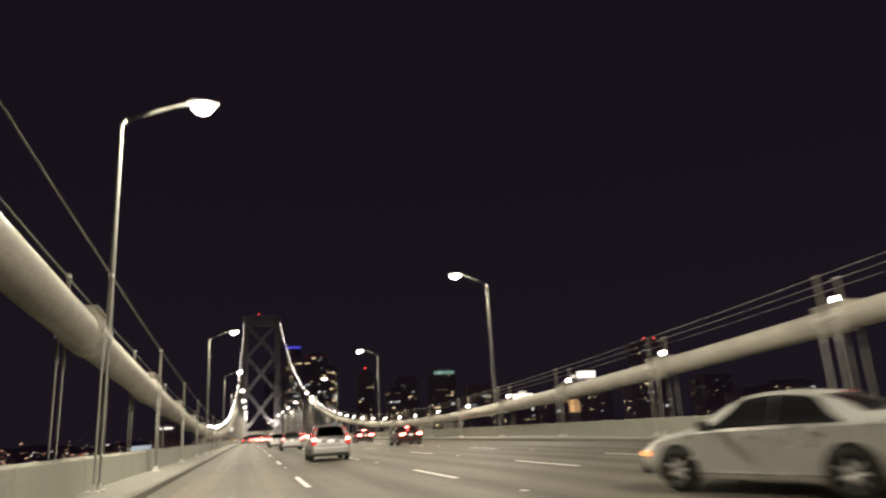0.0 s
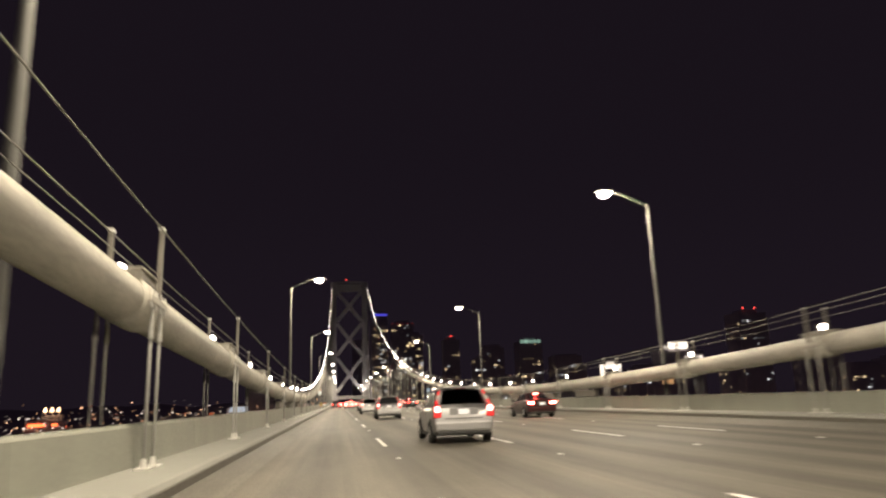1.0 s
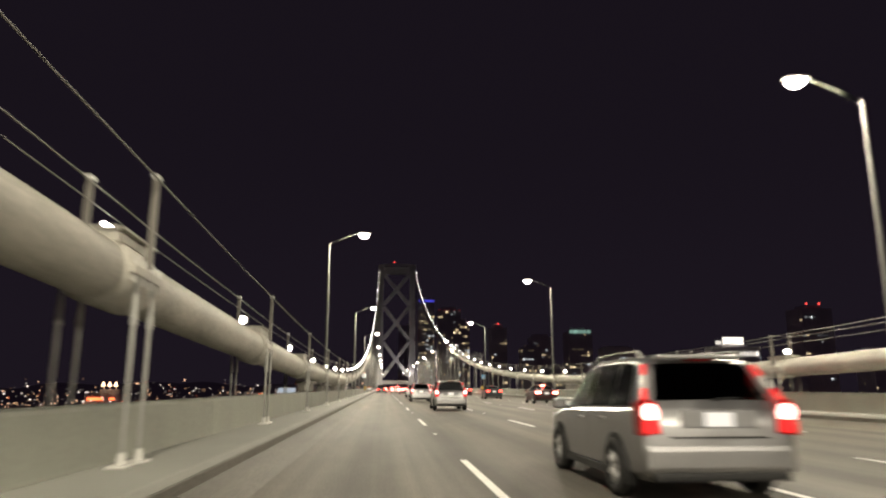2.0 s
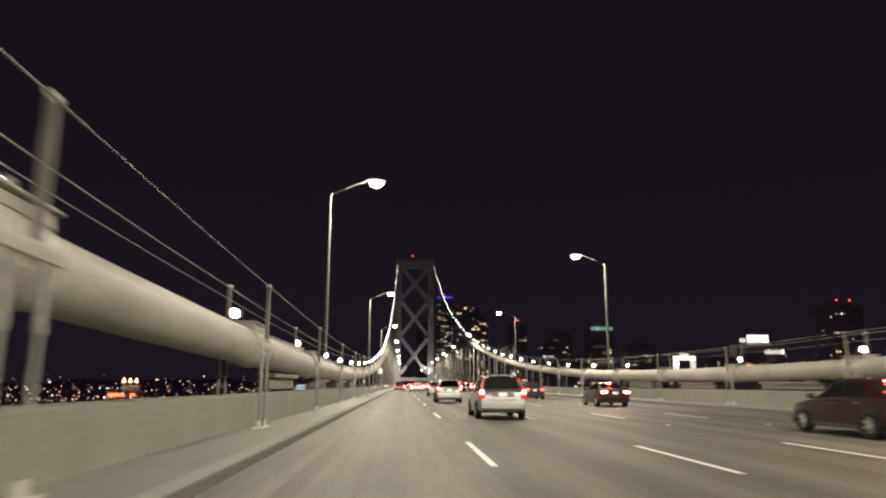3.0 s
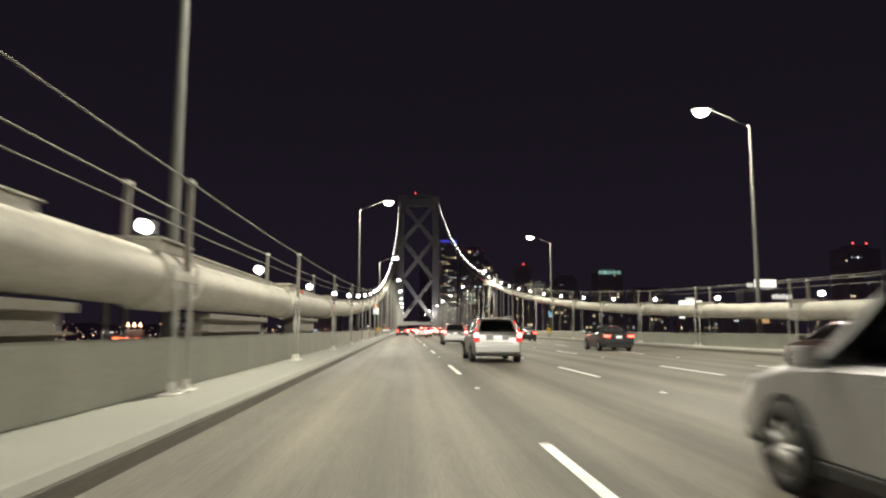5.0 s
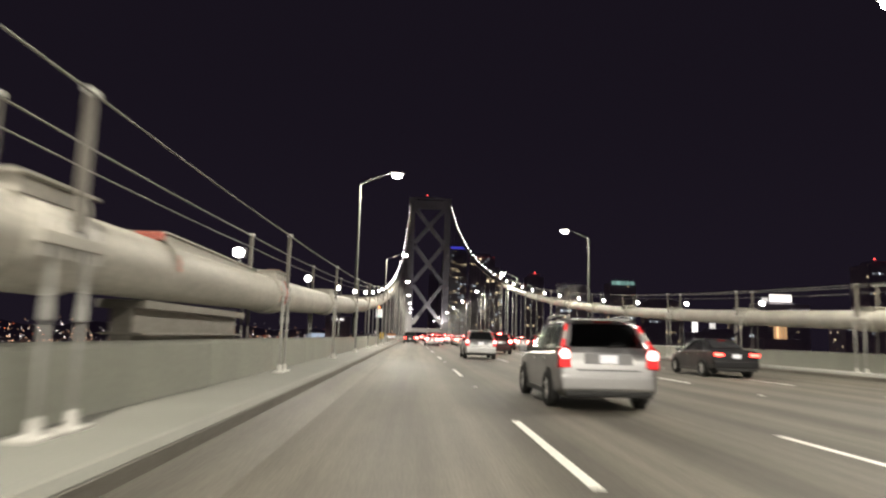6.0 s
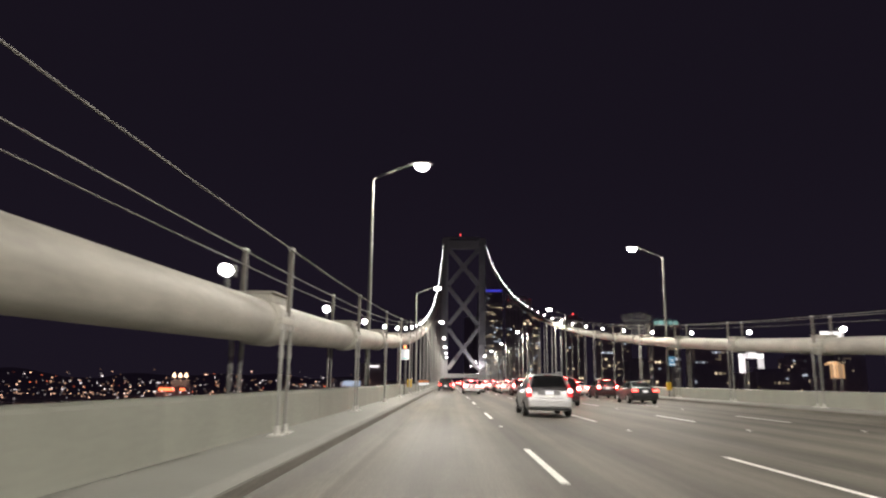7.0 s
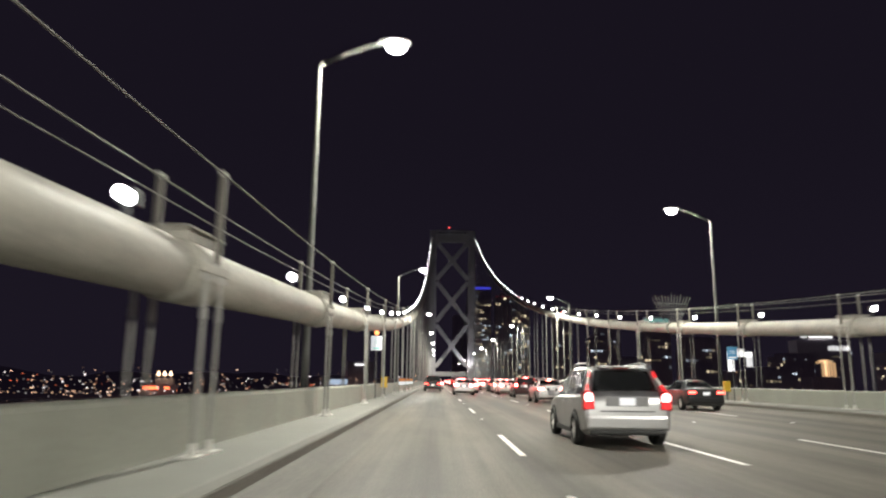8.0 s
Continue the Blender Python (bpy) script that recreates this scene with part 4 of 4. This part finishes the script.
def scatter(name, count, material, seed, spans, size, label):
    """Small far lights; spans: degrees from, to, distance from, to, sine of elevation from, to."""
    r = random.Random(seed)
    verts, faces = [], []
    for i in range(count):
        a0, a1, d0, d1, e0, e1 = spans[i % len(spans)]
        a, d = radians(r.uniform(a0, a1)), r.uniform(d0, d1)
        z = d * (e0 + (e1 - e0) * (r.random() * 0.5 + 0.5 * min(r.random(), r.random())))
        w = size * r.uniform(0.6, 1.7) * (2.5 if r.random() < 0.06 else 1)
        h = size * r.uniform(0.5, 1.0)
        x, y = d * math.sin(a), d * math.cos(a)
        n = len(verts)
        u = Vector((math.cos(a), -math.sin(a), 0)) * w / 2
        f = Vector((math.sin(a), math.cos(a), 0)) * 1.0
        c = Vector((x, y, z))
        for dv in (-u - f, u - f, u + f, -u + f):
            verts.append(c + dv - Vector((0, 0, h / 2)))
        for dv in (-u - f, u - f, u + f, -u + f):
            verts.append(c + dv + Vector((0, 0, h / 2)))
        faces += [[n + q for q in t] for t in ((0, 3, 2, 1), (4, 5, 6, 7), (0, 1, 5, 4), (1, 2, 6, 5), (2, 3, 7, 6), (3, 0, 4, 7))]
    me = bpy.data.meshes.new(name)
    me.from_pydata(verts, [], faces)
    me.materials.append(material)
    tagged(new(name, me), label, "city lights", kind="stuff")


LEFT = (-42, -1.5, 2250, 2290, -0.026, 0.017)
SHORE = (-42, -1.5, 2240, 2248, -0.026, -0.012)
scatter("city_lights", 430, G_CITY, 1, [LEFT, SHORE, LEFT], 3.0, "tiny warm lights of the city across the water")
scatter("city_lights", 330, G_CITY2, 2, [LEFT, SHORE, LEFT], 2.8, "tiny white lights of the city across the water")
scatter("city_lights", 40, G_CITY3, 3, [LEFT], 3.2, "tiny red lights of the city across the water")
RIGHT = (6, 55, 640, 1300, -0.045, 0.004)
scatter("street_lights", 240, G_CITY, 4, [RIGHT], 1.4, "tiny warm street lights between dark city blocks")
scatter("street_lights", 160, G_CITY2, 5, [RIGHT], 1.3, "tiny white street lights between dark city blocks")

# neon roof sign, far off
s = empty("neon_sign", (-850, 2240, -40), "far roof sign with three orange lamps over red letters", "sign")
bm = B()
box(bm, (-72, 0, -22), (38, 20, 20))
box(bm, (-30, 4, 20), (30, 16, 36))
part("building", bm, M_NIGHT_WALL, s)
for i in range(3):
    bm = B()
    bmesh.ops.create_cone(bm, cap_ends=True, segments=10, radius1=6.0, radius2=1.5, depth=13, matrix=Matrix.Translation((-19 + 19 * i, 0, 52)))
    part("lamp_cone", bm, G_ARC, s)
bm = B()
box(bm, (-64, -2, 3), (-16, -0.5, 11), 1.0)
box(bm, (3, -2, 4), (18, -0.5, 10), 1.0)
part("letter_bar", bm, G_RED, s)
bm = B()
for i in range(3):
    box(bm, (-20.2 + 19 * i, 4.5, 36), (-17.8 + 19 * i, 6, 47))
    box(bm, (-20.2 + 19 * i, 0, 45.5), (-17.8 + 19 * i, 6, 47))
part("mast", bm, M_NIGHT_WALL, s)
s = empty("floodlit_hall", (-305, 2260, -62), "long low hall lit pale blue on the far shore", "building")
bm = B()
box(bm, (-42, 0, 0), (42, 30, 60), 3)
part("wall", bm, M_NIGHT_WALL, s)
bm = B()
prism(bm, [(-36, 46), (-30, 62), (30, 62), (36, 46)], "y", -2, -0.5)
part("lit_front", bm, G_PALE, s)

s = empty("lit_terminal", (-242, 2255, -62), "long dark terminal with a bright white strip of light", "building")
part("wall", box(B(), (-40, 0, 0), (40, 25, 118), 2), M_NIGHT_WALL, s)
part("light_strip", box(B(), (-18, -2, 106), (18, -0.5, 110), 0.5), G_WHITE, s, "bright white strip of light")

window_warm = mesh_of("window", box(B(), (-0.95, -0.2, -0.7), (0.95, 0.05, 0.7)), G_WINDOW)
window_cool = mesh_of("window", box(B(), (-0.95, -0.2, -0.7), (0.95, 0.05, 0.7)), G_WINDOW_COOL)


def building(x, y, w, d, top, lit, seed, label, name="office_tower", floor=3.4, bay=3.2, lit_from=-40.0):
    r = random.Random(seed)
    b = empty(name, (x, y, -57), label, "building", "city buildings")
    h = top + 57
    bm = B()
    box(bm, (-w / 2, 0, 0), (w / 2, d, h))
    step = r.uniform(0.5, 0.8)
    part("wall", bm, M_NIGHT_WALL, b)
    bm = B()
    box(bm, (-w * step / 2, d * 0.2, h), (w * step / 2, d * 0.8, h + r.uniform(2, 5)))
    part("roof_house", bm, M_NIGHT_WALL, b)
    floors = [z for z in np.arange(6, h - 3, floor) if z - 57 > lit_from]
    n = max(1, int(w / bay))
    spots = [(i, z) for z in floors for i in range(n)]
    r.shuffle(spots)
    runs = []
    for i, z in spots[:int(lit * 0.55)]:
        warm = r.random() < 0.65
        for k in range(1 + int(3.4 * r.random() ** 2)):
            if i + k < n:
                runs.append((i + k, z, warm))
    for i, z, warm in runs:
        me = window_warm if warm else window_cool
        share("window", me, b, (-w / 2 + (i + 0.5) * w / n, -0.02, float(z)), (r.uniform(0.6, 1.25), 1, r.uniform(0.7, 1.2)))
    if x > 150:
        m = max(1, int(d / bay))
        for _ in range(lit // 3):
            share("window", window_warm, b, (-w / 2 - 0.02, (r.randrange(m) + 0.5) * d / m, float(r.choice(floors))), rot=(0, 0, -math.pi / 2))
    return b, h


b, h = building(66, 1100, 26, 24, 140, 150, 11, "tall dark tower with a blue-lit roof edge")
bm = B()
box(bm, (-12.2, -0.6, h - 3.5), (12.2, 0.0, h - 0.5), 0.2)
part("roof_light", bm, G_BLUE, b, "glowing blue light strip")
b, h = building(84, 900, 30, 24, 102, 90, 12, "dark residential tower with dim red lights along its roof")
for i in range(5):
    bm = B()
    box(bm, (-13.8 + 6.6 * i, -0.4, h - 1.7), (-12.4 + 6.6 * i, 0.0, h - 0.9), 0.1)
    part("roof_light", bm, G_ROOF_RED, b, "dim red light")
b, h = building(141, 850, 20, 20, 74, 34, 13, "slim dark tower with a red roof beacon")
bm = B()
bmesh.ops.create_uvsphere(bm, u_segments=8, v_segments=6, radius=0.9, matrix=Matrix.Translation((0, 4, h + 5)))
part("beacon", bm, G_BEACON, b, "red roof beacon")
b, h = building(226.5, 790, 28, 26, 65, 26, 14, "dark tower with a pale green roof strip")
for i in range(5):
    bm = B()
    box(bm, (-12.6 + 5.1 * i, -0.6, h - 2.2), (-8.2 + 5.1 * i, 0.0, h + 1.6), 0.2)
    part("roof_light", bm, G_GREEN, b, "pale green light strip")
building(268, 780, 34, 24, 46, 46, 15, "broad dark office block with a bright upper floor")
building(176, 820, 24, 22, 48, 24, 16, "dark mid-rise block with few lit windows")
building(296, 850, 40, 30, 38, 30, 17, "dark mid-rise block with scattered lit windows")
building(482, 735, 36, 30, 88, 30, 18, "wide dark high-rise with red roof beacons")
building(585, 1150, 40, 30, 44, 30, 19, "dark high-rise with faint lit windows")
building(430, 900, 46, 30, 34, 34, 20, "dark waterfront block with scattered lit windows")
building(640, 1000, 60, 40, 46, 40, 21, "broad dark block with rows of lit windows")
building(780, 1010, 60, 40, 60, 40, 22, "broad dark city block with lit windows")
building(900, 960, 70, 50, 40, 36, 23, "broad dark waterfront block with lit windows")
building(230, 1000, 30, 30, 74, 34, 24, "dark residential tower with scattered lit windows")
building(112, 1010, 24, 22, 96, 90, 25, "slim dark residential tower with lit windows")
building(40, 1250, 30, 30, 110, 20, 26, "dark tower behind the bridge tower")
building(700, 820, 60, 40, 26, 34, 27, "low dark waterfront block with lit windows")
building(160, 650, 20, 16, 20, 30, 28, "dark apartment block with many lit windows")
building(205, 620, 26, 18, 14, 30, 29, "dark apartment block with many lit windows")
building(265, 640, 30, 20, 12, 30, 30, "dark apartment block with many lit windows")

for x in (-7, 8):
    b = empty("roof_beacon", (482 + x, 741, 88), "red aircraft beacon on a short roof mast", "beacon", "roof beacons")
    bm = B()
    tube(bm, [(0, 0, -0.5), (0, 0, 5)], 0.3, 6)
    part("mast", bm, M_NIGHT_WALL, b)
    bm = B()
    bmesh.ops.create_uvsphere(bm, u_segments=8, v_segments=6, radius=1.0, matrix=Matrix.Translation((0, 0, 6.0)))
    part("beacon_lamp", bm, G_BEACON, b)

# lit billboard on a block
b, h = building(650, 1230, 92, 30, 75, 24, 31, "dark block carrying a bright white billboard", "billboard_block")
for x0, x1, z0, z1 in ((-26, 14, 3.5, 17.0), (-40, -28.5, 3.5, 10.5)):
    bm = B()
    box(bm, (x0, -1.5, h + z0), (x1, -0.4, h + z1), 0.3)
    part("billboard", bm, G_WHITE, b, "white lit billboard")
for x in (-35, -20, 8):
    bm = B()
    box(bm, (x, -0.35, h), (x + 1, 0.65, h + 10))
    part("billboard_post", bm, M_NIGHT_WALL, b)
for i in range(6):
    bm = B()
    box(bm, (6 + 6.2 * i, -0.8, h - 17), (10.8 + 6.2 * i, -0.1, h - 10 + (i % 2)), 0.2)
    part("lit_sign_letter", bm, G_WHITE, b)

# floodlit gate-like pavilion
b = empty("floodlit_pavilion", (496, 1200, -64), "white floodlit pavilion with two legs and a stepped top", "building", "floodlit buildings")
b.scale = (1.25, 1.25, 1.25)
for lo, hi in (((-14, 0, 68), (-10.5, 12, 87.5)), ((10.5, 0, 68), (14, 12, 87.5)), ((-14, 0, 87.5), (14, 12, 93)), ((-5, 2, 93), (5, 10, 97))):
    bm = B()
    box(bm, lo, hi, 0.6)
    part("lit_wall", bm, G_WHITE, b)
bm = B()
box(bm, (-10, -2.6, 66.6), (10, -2.05, 67.8), 0.1)
part("lit_frieze", bm, G_ORANGE, b)
for z in (89.0, 91.2):
    bm = B()
    box(bm, (-12, -0.6, z), (12, -0.05, z + 0.6))
    part("cornice", bm, M_NIGHT_WALL, b)
bm = B()
box(bm, (-22, -2, 0), (22, 16, 68), 0.5)
part("base", bm, M_NIGHT_WALL, b)
b = empty("floodlit_hall", (353.5, 705, -58), "warm orange floodlit hall with five tall lit bays", "building", "floodlit buildings")
for i in range(5):
    bm = B()
    box(bm, (-6.6 + 2.7 * i, 0, 66.5 + 0.4 * (i % 2)), (-5.0 + 2.7 * i, 10, 78.5 + (1.6, 2.8, 3.2, 2.2, 0.6)[i]), 0.3)
    part("lit_bay", bm, G_ORANGE, b)
bm = B()
box(bm, (-18, -2, 0), (18, 16, 66.2), 0.5)
box(bm, (-7.2, 1.0, 66), (7.2, 11, 78.2), 0.2)
part("base", bm, M_NIGHT_WALL, b)

# ---- parapet panels and lane markings, piece by piece ----
for side, word in ((-1, "left"), (1, "right")):
    x0 = MID + side * 9.68
    bm = B()
    prism(bm, [(x0 + side * 0.04, 0.372), (x0 + side * 0.04, 0.98), (x0 + side * 0.26, 0.98), (x0 + side * 0.26, 0.372)], "y", Y0, Y1)
    wall = tagged(part("parapet_" + word, bm, M_TRIM), "pale concrete parapet made of long panels", "parapet", kind="structure")
    bm = B()
    n = PANEL / 2 - 0.014
    prism(bm, [(x0 - side * 0.005, 0.374), (x0, 0.42), (x0 + side * 0.02, 1.00), (x0 + side * 0.04, 1.035), (x0 + side * 0.08, 1.06), (x0 + side * 0.25, 1.06), (x0 + side * 0.29, 1.03), (x0 + side * 0.30, 0.374)], "y", 0, n)
    me = mesh_of("parapet_panel", bm, M_CONCRETE)
    k0 = int((Y0 + 90) / (PANEL / 2))
    for k in range(k0, 90):
        share("parapet_panel", me, wall, (0, 2.6 + k * PANEL / 2, 0))
    far = B()
    prism(far, [(x0, 0.374), (x0 + side * 0.03, 1.06), (x0 + side * 0.29, 1.06), (x0 + side * 0.30, 0.374)], "y", 2.6 + 90 * PANEL / 2, Y1)
    part("parapet_run", far, M_CONCRETE, wall)

dash = mesh_of("lane_dash", box(B(), (-0.06, 0, 0.0005), (0.06, 4.5, 0.006), 0.002), M_LINE)
dot_bm = B()
tube(dot_bm, [(0, 0, 0), (0, 0, 0.012), (0, 0, 0.018)], [0.06, 0.055, 0.03], 10)
dot = mesh_of("lane_dot", dot_bm, M_LINE)
LANES = [(1.56, 24.3), (5.02, 23.3), (8.62, 24.0), (12.08, 24.3)]
for x, start in LANES:
    for k in range(-8, 28):
        y = start + k * 15.55
        share("lane_dash", dash, road, (x, y, 0.0))
        share("lane_dot", dot, road, (x, y + 11.2, 0.0))
